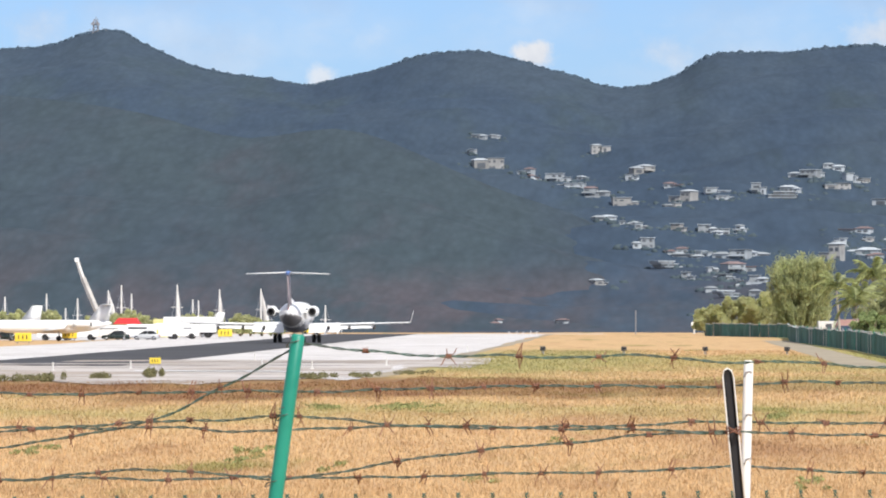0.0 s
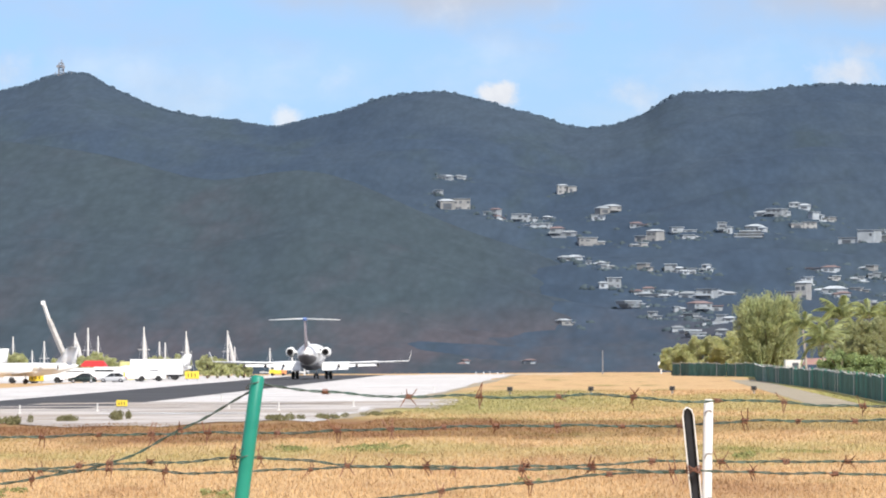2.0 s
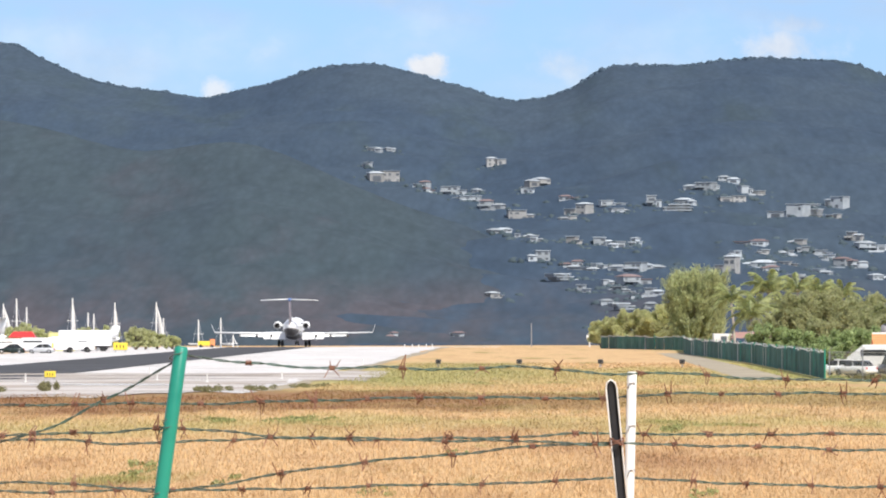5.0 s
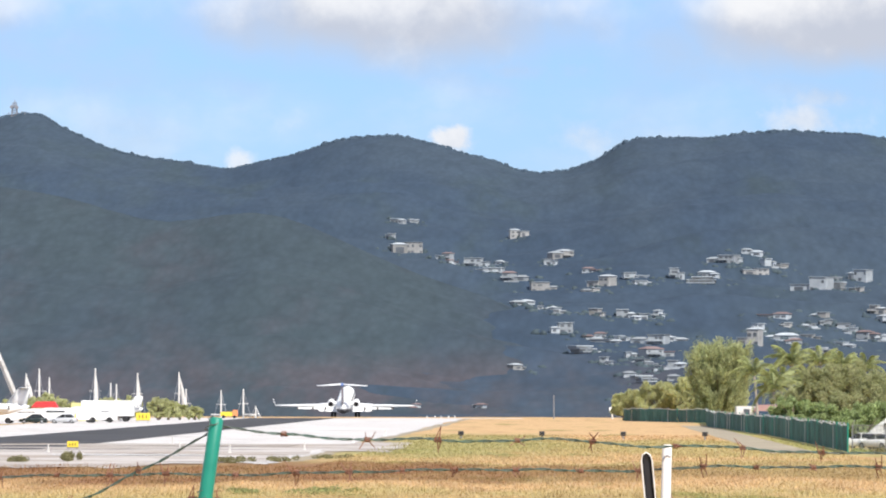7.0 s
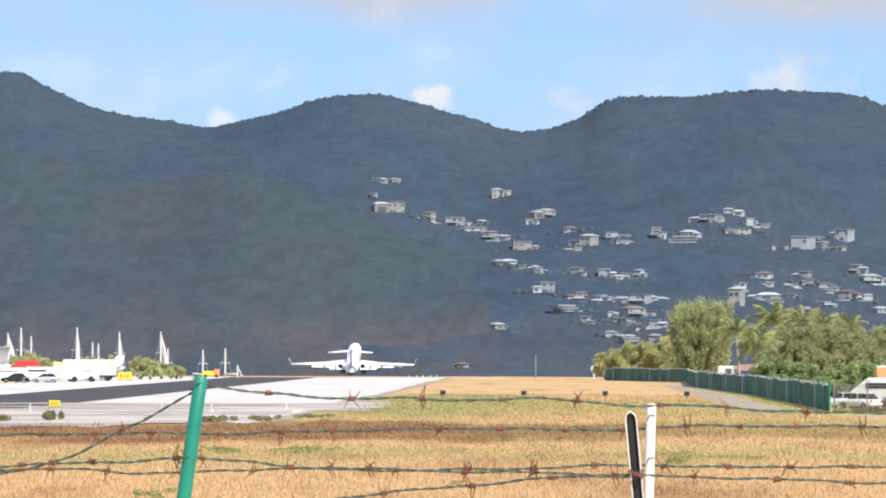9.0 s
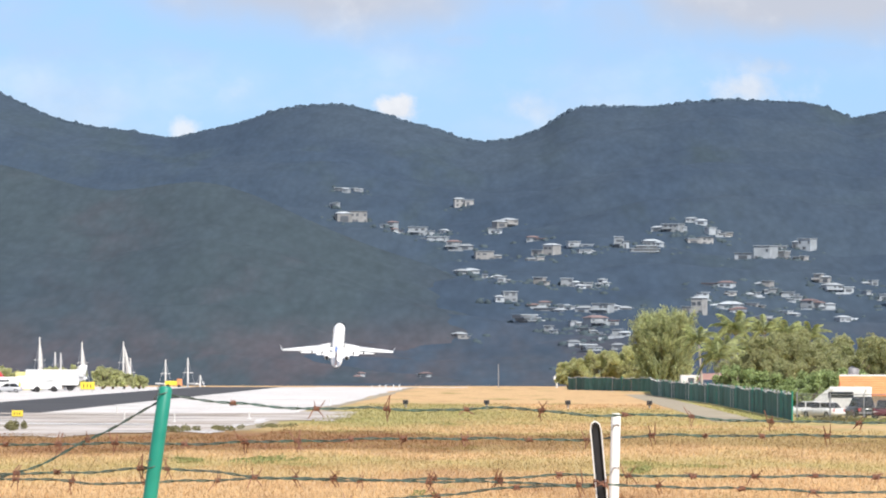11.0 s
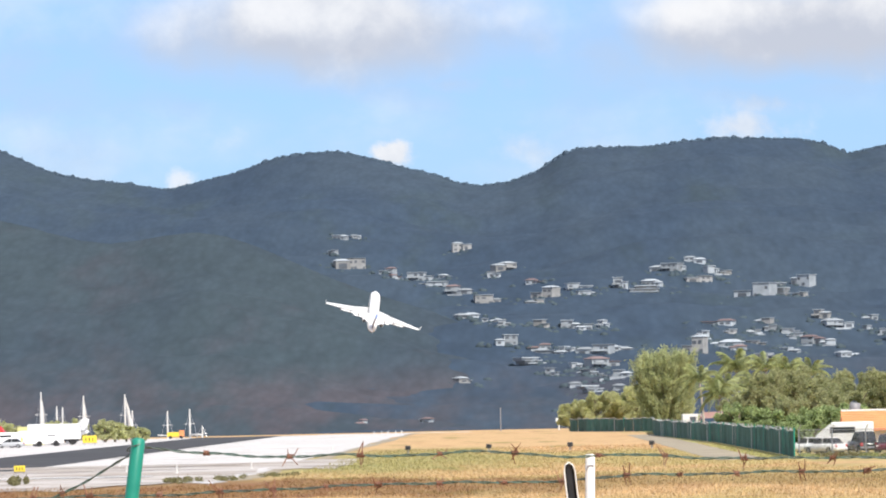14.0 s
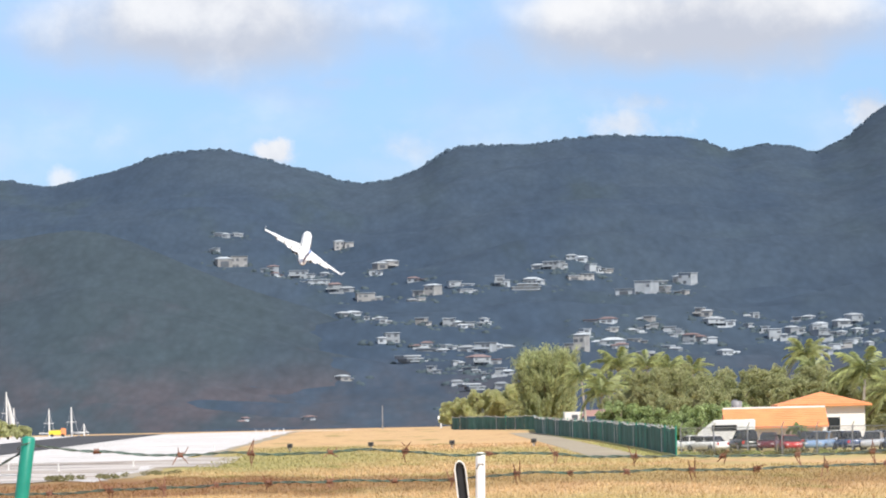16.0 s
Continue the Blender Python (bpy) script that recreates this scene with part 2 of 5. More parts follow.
# Worn beige pad; its dark streaks paint in heat-shimmer mirage lines.
PADM = pavement("worn_concrete", (0.50, 0.465, 0.44), (0.36, 0.31, 0.268), (0.19, 0.175, 0.165))
CONCRETE = pavement("sunlit_concrete", (0.60, 0.58, 0.57), (0.54, 0.515, 0.495), (0.38, 0.36, 0.35))
ASPHALT = material("rubbered_asphalt", (0.060, 0.060, 0.064), 0.8, 0.25, 12.0, fine=10.0, spec=0.15)
GRAVEL = material("pale_gravel", (0.33, 0.285, 0.22), 0.95, 0.3, 6.0, second=(0.38, 0.33, 0.24), fine=7.0, spec=0.1)
WHITE = material("white_paint", (0.80, 0.80, 0.79), 0.35, 0.06, 3.0)
OLDWHITE = material("weathered_white", (0.62, 0.60, 0.57), 0.7, 0.15, 2.0)
GREY = material("grey_paint", (0.22, 0.22, 0.23), 0.5, 0.2, 2.0)
DARK = material("soot_grey", (0.045, 0.042, 0.042), 0.6, 0.3, 1.5)
TYRE = material("tyre_rubber", (0.022, 0.022, 0.023), 0.85, 0.2, 0.5)
STEEL = material("dull_metal", (0.45, 0.45, 0.46), 0.4, 0.15, 1.0, metal=0.9)
BLUE = material("tail_blue", (0.10, 0.18, 0.42), 0.4, 0.1, 2.0)
FIN = material("fin_grey_maroon", (0.33, 0.27, 0.28), 0.45, 0.35, 1.4, second=(0.24, 0.24, 0.30), fine=3.0)
GREENPAINT = material("green_enamel", (0.008, 0.22, 0.155), 0.4, 0.16, 0.25, bump=0.0006, second=(0.016, 0.26, 0.185), fine=9.0)
RUSTM = material("rusty_iron", (0.17, 0.075, 0.048), 0.85, 0.4, 0.03, bump=0.0005, second=(0.26, 0.125, 0.08), fine=3.0)
WIRE = material("weathered_wire", (0.12, 0.13, 0.118), 0.42, 0.5, 0.12, metal=0.4, second=(0.045, 0.125, 0.095), fine=4.0)
BLACKM = material("black_enamel", (0.016, 0.016, 0.018), 0.4, 0.3, 0.2)
POSTW = material("post_white", (0.72, 0.71, 0.69), 0.5, 0.1, 0.2, bump=0.0004)
GLASS = material("dark_glass", (0.02, 0.024, 0.028), 0.08, 0.1, 1.0)
YELLOW = material("sign_yellow", (0.75, 0.56, 0.05), 0.5, 0.08, 0.8)
REDP = material("red_paint", (0.50, 0.03, 0.03), 0.4, 0.12, 1.0)
SCREEN = material("green_fence_screen", (0.018, 0.085, 0.072), 0.8, 0.35, 1.1, second=(0.045, 0.15, 0.125), fine=4.0, each=0.25)
ORANGE = material("orange_roof_tile", (0.72, 0.27, 0.11), 0.8, 0.15, 1.2, fine=6.0)
TERRA = material("faded_terracotta", (0.30, 0.17, 0.14), 0.85, 0.25, 4.0)
STUCCO = material("white_stucco", (0.72, 0.70, 0.67), 0.85, 0.08, 3.0)
BARK = material("bark", (0.17, 0.13, 0.10), 0.9, 0.35, 0.6, bump=0.02)
PALMBARK = material("palm_bark", (0.36, 0.32, 0.27), 0.9, 0.25, 0.5, bump=0.01)
LEAF = material("olive_leaf", (0.38, 0.40, 0.225), 0.7, 0.3, 2.2, second=(0.41, 0.385, 0.23), island=0.3, spec=0.2, leafy=0.5)
# Leaf colour paled to carry the haze over the far shrubs and trees.
HAZELEAF = material("hazy_shrub_leaf", (0.50, 0.49, 0.29), 0.8, 0.25, 1.8, island=0.3, spec=0.1, leafy=0.5)
NEEDLE = material("casuarina_needles", (0.35, 0.375, 0.205), 0.8, 0.3, 1.6, island=0.4, spec=0.15, leafy=0.35)
LEAFG = material("fresh_leaf", (0.27, 0.33, 0.15), 0.6, 0.3, 1.5, island=0.4, spec=0.25, leafy=0.3)
FROND = material("palm_leaf", (0.29, 0.32, 0.15), 0.5, 0.3, 1.4, island=0.5, spec=0.4, leafy=0.3)
# Villa tones include bluish haze: walls and roofs dimmed, window darks lifted.
VILLA = material("hazy_villa_plaster", (0.315, 0.345, 0.37), 0.9, 0.25, 4.0, each=0.3)
VILLACREAM = material("hazy_villa_cream_plaster", (0.28, 0.28, 0.275), 0.9, 0.25, 4.0, each=0.25)
VILLAROOF = material("hazy_villa_roof", (0.31, 0.34, 0.365), 0.9, 0.3, 5.0, each=0.35)
VILLARED = material("hazy_villa_clay_roof", (0.175, 0.128, 0.125), 0.9, 0.2, 6.0, each=0.2)
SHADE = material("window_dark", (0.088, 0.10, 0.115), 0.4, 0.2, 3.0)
MASTGREY = material("mast_grey", (0.24, 0.24, 0.26), 0.7, 0.2, 2.0)


# ---- mesh helpers ----
def mesh_of(bm, mats, name, smooth=False):
    me = bpy.data.meshes.new(name)
    bmesh.ops.recalc_face_normals(bm, faces=bm.faces[:])
    bm.to_mesh(me)
    bm.free()
    for m in (mats if isinstance(mats, (list, tuple)) else [mats]):
        me.materials.append(m)
    if smooth:
        me.shade_smooth()
    return me


def part(name, bm, mats, parent=None, label="", smooth=False, at=None):
    ob = new(name, mesh_of(bm, mats, name, smooth) if isinstance(bm, bmesh.types.BMesh) else bm)
    if at is not None:
        ob.matrix_basis = at
    ob.parent = parent
    return tagged(ob, label)


def thing(name, m, label, category, group="", kind=""):
    ob = new(name)
    ob.matrix_basis = m
    ob.empty_display_size = 0.2
    return tagged(ob, label, category, group, kind)


def box(x0, x1, y0, y1, z0, z1, bevel=0.0, bm=None):
    bm = bm or bmesh.new()
    g = bmesh.ops.create_cube(bm, size=1.0, matrix=Matrix.LocRotScale(((x0 + x1) / 2, (y0 + y1) / 2, (z0 + z1) / 2), None, (x1 - x0, y1 - y0, z1 - z0)))
    if bevel:
        es = list({e for v in g["verts"] for e in v.link_edges})
        bmesh.ops.bevel(bm, geom=es, offset=bevel, segments=2, affect="EDGES", profile=0.6)
    return bm


def loft(rings, bm=None, cap=True):
    """Skin closed rings of equal count."""
    bm = bm or bmesh.new()
    vs = [[bm.verts.new(p) for p in r] for r in rings]
    k = len(vs[0])
    for a, b in zip(vs, vs[1:]):
        for i in range(k):
            bm.faces.new((a[i], a[(i + 1) % k], b[(i + 1) % k], b[i]))
    if cap:
        for r in (vs[0], vs[-1]):
            try:
                bm.faces.new(r)
            except ValueError:
                pass
    return bm


def tube(path, rad, k=8, bm=None):
    """A round bar along a path of points; rad is one radius or one for each point."""
    pts = [Vector(p) for p in path]
    rs = rad if isinstance(rad, (list, tuple)) else [rad] * len(pts)
    rings = []
    for i, p in enumerate(pts):
        d = (pts[min(i + 1, len(pts) - 1)] - pts[max(i - 1, 0)]).normalized()
        a = d.cross(Vector((0, 0, 1)) if abs(d.z) < 0.9 else Vector((0, 1, 0))).normalized()
        b = d.cross(a)
        rings.append([p + (a * math.cos(q) + b * math.sin(q)) * rs[i] for q in (2 * math.pi * j / k for j in range(k))])
    return loft(rings, bm)


def raw(name, verts, faces, mats, smooth=False):
    """A large mesh straight from arrays of equal-sided faces."""
    me = bpy.data.meshes.new(name)
    verts, faces = np.asarray(verts, "f"), np.asarray(faces, "i")
    k = faces.shape[1]
    me.vertices.add(len(verts))
    me.vertices.foreach_set("co", verts.ravel())
    me.loops.add(faces.size)
    me.loops.foreach_set("vertex_index", faces.ravel())
    me.polygons.add(len(faces))
    me.polygons.foreach_set("loop_start", np.arange(0, faces.size, k, dtype="i"))
    me.polygons.foreach_set("loop_total", np.full(len(faces), k, "i"))
    for m in (mats if isinstance(mats, (list, tuple)) else [mats]):
        me.materials.append(m)
    me.update(calc_edges=True)
    if smooth:
        me.shade_smooth()
    return me


def grid_faces(nu, nv):
    i = np.arange(nu - 1)[:, None] * nv + np.arange(nv - 1)[None, :]
    return np.stack([i, i + nv, i + nv + 1, i + 1], -1).reshape(-1, 4)


# ---- ground: one sheet from the bank at the fence to the horizon ----
def ground_z(x, y):
    """Bank at the near fence, level airfield, a long fall past the crest of the runway, lower yards beside it."""
    x, y = np.asarray(x, float), np.asarray(y, float)
    z = 0.9 * np.clip((70 - y) / 40, 0, 1)
    z = z - 0.0046 * np.clip(y - 880, 0, 900)
    z = z - 1.2 * np.clip((y - 432) / 12, 0, 1) * np.clip((x - 19) / 2, 0, 1) * np.clip((660 - y) / 60, 0, 1)
    return z


ys = np.concatenate([np.arange(-300, 60, 30), np.arange(60, 420, 10), np.arange(420, 460, 3), np.arange(460, 960, 20), np.arange(960, 2000, 60), np.arange(2000, 5001, 500)])
xs = np.concatenate([[-2500, -1200, -600, -300, -150, -100], np.arange(-80, 16, 8), np.arange(16, 60, 2), [70, 90, 130, 200, 400, 800, 1500, 2500]])
gx, gy = np.meshgrid(xs, ys, indexing="ij")
ground = new("ground", raw("ground", np.stack([gx, gy, ground_z(gx, gy)], -1).reshape(-1, 3), grid_faces(len(xs), len(ys)), GRASS, True))
tagged(ground, "dry straw-coloured airfield grass with olive and rust patches", "grass field", kind="structure")


def strip(name, x0, x1, y0, y1, lift, mat, rag=0.0, step=4.0, seed=3):
    """A paved or worn strip that follows the ground, its near end ragged."""
    rnd = random.Random(seed)
    bm = bmesh.new()
    cols = max(2, int((x1 - x0) / 1.5))
    rows, y = [], y0
    while y < y1:
        rows.append(y)
        y += step if y < y0 + 60 else 25
    rows.append(y1)
    start = [rag * (rnd.random() - 0.5) + rag * math.sin(i * 0.45 + seed) * 0.8 for i in range(cols + 1)]
    lines = []
    for j, yy in enumerate(rows):
        f = max(0.0, 1 - (yy - y0) / 50)
        line = []
        for i in range(cols + 1):
            xx = x0 + (x1 - x0) * i / cols
            if i in (0, cols) and rag:
                xx += (rnd.random() - 0.5) * rag * 0.06
            line.append(bm.verts.new((xx, yy + start[i] * f, float(ground_z(xx, yy)) + lift)))
        lines.append(line)
    for a, b in zip(lines, lines[1:]):
        for i in range(cols):
            bm.faces.new((a[i], a[i + 1], b[i + 1], b[i]))
    return new(name, mesh_of(bm, mat, name))


tagged(strip("runway", -61.5, -15.5, 318, 1900, 0.03, CONCRETE, 16.0), "pale sunlit concrete runway, worn at its near end", "runway", kind="structure")
tagged(strip("blast_pad", -61.0, -15.9, 306, 436, 0.045, PADM, 22.0, seed=13), "worn beige concrete pad before the runway", "concrete pad", kind="structure")
for i, (x0, x1, y0, y1, mat) in enumerate(((-47, -22, 396, 404, PADM), (-40, -19, 418, 430, PADM), (-60, -46, 401, 407, WHITE), (-30, -21, 352, 355, WHITE))):
    tagged(strip("worn_patch", x0, x1, y0, y1, 0.062 + 0.004 * i, mat, 2.4, 1.0, 30 + i), "%s on the worn concrete pad" % ("beige worn stretch" if mat is PADM else "faded white paint"), "pavement patch", kind="structure")
tagged(strip("pad_corner", -15.85, -11.4, 376, 452, 0.035, PADM, 14.0, seed=21), "worn beige concrete spilling into the grass", "concrete pad", kind="structure")
tagged(strip("runway_shoulder", -15.4, -14.3, 330, 900, 0.02, GRAVEL, 10.0, seed=5), "pale gravel shoulder along the runway", "shoulder", kind="structure")
tagged(strip("rubber_band", -45.5, -33.5, 392, 1850, 0.055, ASPHALT, 3.0, seed=8), "dark rubbered asphalt band down the runway", "asphalt", kind="structure")
tagged(strip("apron", -150, -64, 705, 1100, 0.02, CONCRETE, 4.0, seed=4), "pale concrete parking apron", "apron", kind="structure")
tagged(strip("service_track", 11.9, 15.1, 378, 700, 0.02, GRAVEL, 4.0, seed=6), "pale gravel track beside the green fence", "track", kind="structure")

# ---- hills ----
# summits and saddles of the main ridge: across and up, in metres, where the ridge runs 4200 m away
RIDGE = ((-787, 155), (-596, 170), (-443, 179), (-420, 180), (-405, 183), (-390, 189), (-373, 192), (-361, 191), (-348, 183), (-329, 174), (-313, 167),
         (-291, 162), (-264, 159), (-249, 156), (-233, 154), (-214, 159), (-191, 164), (-176, 169), (-161, 174), (-138, 177), (-119, 177), (-100, 173),
         (-77, 166), (-54, 160), (-39, 154), (-23, 152), (-4, 154), (15, 161), (30, 171), (42, 176), (91, 176), (114, 179), (141, 181), (168, 180), (191, 179),
         (208, 176), (225, 168), (248, 173), (267, 171), (283, 166), (306, 177), (322, 191), (345, 206), (416, 236), (588, 225), (779, 180))
# crest of the nearer spur, 2700 m away
SPUR = ((-506, 101), (-383, 101), (-285, 97), (-248, 93), (-211, 87), (-177, 73), (-162, 79), (-140, 86), (-118, 78), (-81, 60), (-52, 49), (-25, 43),
        (-13, 33), (5, 22), (19, 8), (34, -12))


def rough2(x, y, scale, octaves=4, seed=0.0):
    """Soft random relief, about -1 to 1."""
    x, y = np.asarray(x, float), np.asarray(y, float)
    out, amp = np.zeros(np.broadcast(x, y).shape), 0.5
    for o in range(octaves):
        k = 2 * math.pi / scale * 1.9 ** o
        for q in range(3):
            a = 1.3 + 2.1 * q + 1.7 * o + seed
            out = out + amp / 1.6 * np.sin(k * (x * math.cos(a) + y * math.sin(a)) + 5.1 * a + 1.6 * np.sin(0.43 * k * (x * math.sin(a * 1.7) - y * math.cos(a)) + a))
        amp *= 0.55
    return out


def crest(x, line, width):
    """Height along a crest, softened over a width."""
    px, pz = [p[0] for p in line], [p[1] for p in line]
    if not width:
        return np.interp(x, px, pz)
    return sum(k * np.interp(x + width * o, px, pz) for o, k in ((-1.6, .12), (-.8, .22), (0, .32), (.8, .22), (1.6, .12)))


def hill_z(x, y):
    """Main range: rises from 1900 m to the ridge and falls off behind it."""
    x, y = np.asarray(x, float), np.asarray(y, float)
    s = np.clip((y - 1900) / 2300, 0, 1)
    sharp, broad = crest(x / y * 4200, RIDGE, 0), crest(x / y * 4200, RIDGE, 45)
    top = np.where(y >= 4200, sharp, broad + (sharp - broad) * s ** 5)
    z = -8 + (top + 8) * (0.25 * s + 0.75 * s ** 1.35)
    z = z + 11 * rough2(x, y, 420) * np.sin(math.pi * s) ** 0.8
    return np.where(y > 4200, top * (1 - ((y - 4200) / 900) ** 2) , z)


def spur_z(x, y):
    x, y = np.asarray(x, float), np.asarray(y, float)
    top = crest(x / y * 2700, SPUR, 16)
    s = np.clip((y - 1950) / 750, 0, 1)
    z = -8 + (top + 8) * (0.3 * s + 0.7 * s ** 1.2) + 5 * rough2(x, y, 260, seed=2.0) * np.sin(math.pi * s)
    return np.where(y > 2700, -8 + (top + 8) * np.clip(1 - (y - 2700) / 500, 0, 1), z)


def range_mesh(name, fz, a0, a1, na, ylist, mat):
    a = np.linspace(a0, a1, na)
    y = np.asarray(ylist, float)
    A, Y = np.meshgrid(a, y, indexing="ij")
    X = A * Y
    return new(name, raw(name, np.stack([X, Y, fz(X, Y)], -1).reshape(-1, 3), grid_faces(na, len(y)), mat, True))


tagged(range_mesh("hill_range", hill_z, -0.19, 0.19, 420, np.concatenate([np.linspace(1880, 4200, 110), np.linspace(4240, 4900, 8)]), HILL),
       "long dark scrub-covered range of hills, cloud shade and haze in its colour", "hills", kind="structure")
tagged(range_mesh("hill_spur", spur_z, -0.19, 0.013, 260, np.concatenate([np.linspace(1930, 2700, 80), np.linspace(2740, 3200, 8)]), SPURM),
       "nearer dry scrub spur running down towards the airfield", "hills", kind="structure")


def clumps(name, sites, mat, label, squash=0.7):
    """Many rounded uneven crowns in one mesh: sites are x, y, z, radius."""
    base = bmesh.new()
    bmesh.ops.create_icosphere(base, subdivisions=2, radius=1.0)
    bv = np.array([v.co[:] for v in base.verts])
    bf = np.array([[v.index for v in f.verts] for f in base.faces])
    base.free()
    rnd = np.random.RandomState(7)
    st = np.asarray(sites, float)
    wide = st[:, 3][:, None, None] * (0.8 + 0.4 * rnd.rand(len(st), 1, 3)) * (1, 1, squash)
    V = st[:, None, :3] + bv[None] * wide * (0.78 + 0.44 * rnd.rand(len(st), len(bv), 1))
    F = bf[None] + (np.arange(len(st)) * len(bv))[:, None, None]
    return tagged(new(name, raw(name, V.reshape(-1, 3), F.reshape(-1, 3), mat, True)), label, "trees", kind="stuff")


rs = np.random.RandomState(5)
ta, ty = rs.uniform(-0.115, 0.095, 2000), 4203 - rs.uniform(0, 10, 2000)
tall = rs.uniform(0.8, 1.9, 2000) * np.where(rs.rand(2000) < 0.12, 1.5, 1.0)
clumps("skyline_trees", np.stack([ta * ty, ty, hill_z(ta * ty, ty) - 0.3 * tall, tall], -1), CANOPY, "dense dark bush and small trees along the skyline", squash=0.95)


# ---- the departing jet ----
def ring(y, cx, cz, rx, rz, k=20, flat=0.0):
    return [(cx + rx * math.cos(q), y, cz + rz * math.sin(q)) for q in (2 * math.pi * i / k for i in range(k))]


def foil(p0, c0, p1, c1, thick, n=7):
    """A lifting surface between two chords: p is the leading edge, c the chord, thickness along the normal."""
    def sect(p, c, up):
        s = []
        for i in range(n):
            u = i / (n - 1)
            s.append((u, 0.5 * thick * c * math.sin(math.pi * u ** 0.6) ** 0.8))
        pts = [Vector(p) + Vector((0, -u * c, 0)) + up * h for u, h in s]
        pts += [Vector(p) + Vector((0, -u * c, 0)) - up * h * 0.7 for u, h in reversed(s[1:-1])]
        return pts
    span = Vector(p1) - Vector(p0)
    up = Vector((span.x, 0, span.z)).normalized().cross(Vector((0, -1, 0)))
    up = up if up.length > 0 else Vector((0, 0, 1))
    return loft([sect(p0, c0, up), sect(p1, c1, up)])


def wheel_mesh(r, wd):
    return loft([[(x, rr * math.cos(q), rr * math.sin(q)) for q in (2 * math.pi * i / 18 for i in range(18))]
                 for x, rr in ((-wd / 2, r * 0.55), (-wd / 2, r * 0.86), (-wd * 0.36, r), (wd * 0.36, r), (wd / 2, r * 0.86), (wd / 2, r * 0.55))])


# The cone is white; this grey paints in the shade beneath it.
TAILSHADE = material("tail_cone_shade", (0.19, 0.18, 0.18), 0.5, 0.2, 1.5)


def jet(m):
    """T-tailed twin jet; its origin lies midway between the wing tips, wheels 2.2 m below."""
    t = thing("passenger_jet", m, "white twin-jet airliner with T-tail and winglets taking off", "airplane")
    body = [(16.0, .55, .10, .12), (15.6, .58, .45, .42), (14.8, .66, .85, .80), (13.6, .75, 1.15, 1.12), (11.8, .80, 1.32, 1.32), (9, .80, 1.345, 1.345),
            (0, .80, 1.345, 1.345), (-6, .80, 1.345, 1.345), (-9, .82, 1.24, 1.22), (-11.5, .92, 1.0, .98), (-12.9, 1.02, .64, .66), (-13.7, 1.08, .24, .28)]
    f = part("fuselage", loft([ring(y, 0, z, a, b, 24) for y, z, a, b in body]), [WHITE, TAILSHADE], t, "", True)
    for p in f.data.polygons:                                   # shade painted grey on the underside of the tail cone
        if p.center.y < -8.0 and p.normal.z < -0.35:
            p.material_index = 1
    part("belly_fairing", loft([ring(y, 0, -.30, a, b, 16) for y, a, b in ((9, .3, .1), (7.5, 1.15, .5), (4, 1.35, .78), (-1, 1.32, .80), (-3.5, 1.05, .62), (-4.6, .3, .2))]), GREY, t, "grey belly fairing", True)
    bm = bmesh.new()
    for i in range(5):
        box(-.95 + i * .4, -.62 + i * .4, 13.8, 14.1, 1.35, 1.62, bm=bm)
    part("cockpit_window", bm, GLASS, t, "dark cockpit glass")
    for s in (-1, 1):
        for i in range(19):
            part("cabin_window", box(s * 1.30 - .03, s * 1.30 + .03, 10.4 - i * .82, 10.66 - i * .82, 1.12, 1.46, .0), GLASS, t)
    for s in (-1, 1):
        w_ = part("wing", foil((s * 1.2, 6.6, -.35), 5.4, (s * 4.6, 4.2, -.22), 3.4, .15), WHITE, t, "", True)
        part("outer_wing", foil((s * 4.6, 4.2, -.22), 3.4, (s * 12.0, .75, .02), 1.35, .10), WHITE, w_, "", True)
        part("winglet", foil((s * 12.0, .7, .0), 1.25, (s * 12.42, -.55, 1.25), .5, .07), WHITE, w_, "white upswept winglet", True)
        for x0, x1, z0, z1, dz in ((1.30, 4.57, -.30, -.20, .74), (4.58, 8.2, -.20, -.08, .44)):
            part("flap", loft([[(s * x, y, z) for y, z in ((y0 + 1.0, zz + .12), (y0 + .3, zz + .10), (y0 - .75, zz - dz), (y0 - .78, zz - dz - .06), (y0 - .1, zz - .32), (y0 + .85, zz - .2))] for x, zz, y0 in ((x0, z0, 1.15), (x1, z1, .8))]), WHITE, w_, "white lowered flap")
        part("aileron", box(s * 9.6 - 1.6, s * 9.6 + 1.6, -.15, .35, -.20, -.10, .03), GREY, w_)
        for xx in (3.4, 5.6, 8.2):
            part("flap_fairing", loft([ring(y, s * xx, -.55, a, b, 10) for y, a, b in ((2.6, .03, .03), (1.6, .16, .20), (.2, .16, .22), (-.7, .04, .05))]), DARK, w_, "dark flap track fairing", True)
        e = part("engine", loft([ring(y, s * 2.15, 1.15, r, r, 20) for y, r in ((-4.2, .44), (-4.35, .53), (-5.2, .60), (-7.0, .58), (-8.0, .50), (-8.05, .42), (-7.2, .38))]), WHITE, t, "", True)
        part("exhaust", loft([ring(y, s * 2.15, 1.15, r, r, 16) for y, r in ((-7.2, .38), (-8.06, .40), (-8.5, .31), (-8.45, .27), (-7.8, .23))]), DARK, e, "sooty exhaust nozzle", True)
        part("pylon", box(min(s * 1.1, s * 1.75), max(s * 1.1, s * 1.75), -8.0, -4.9, 1.02, 1.30, .06), WHITE, e)
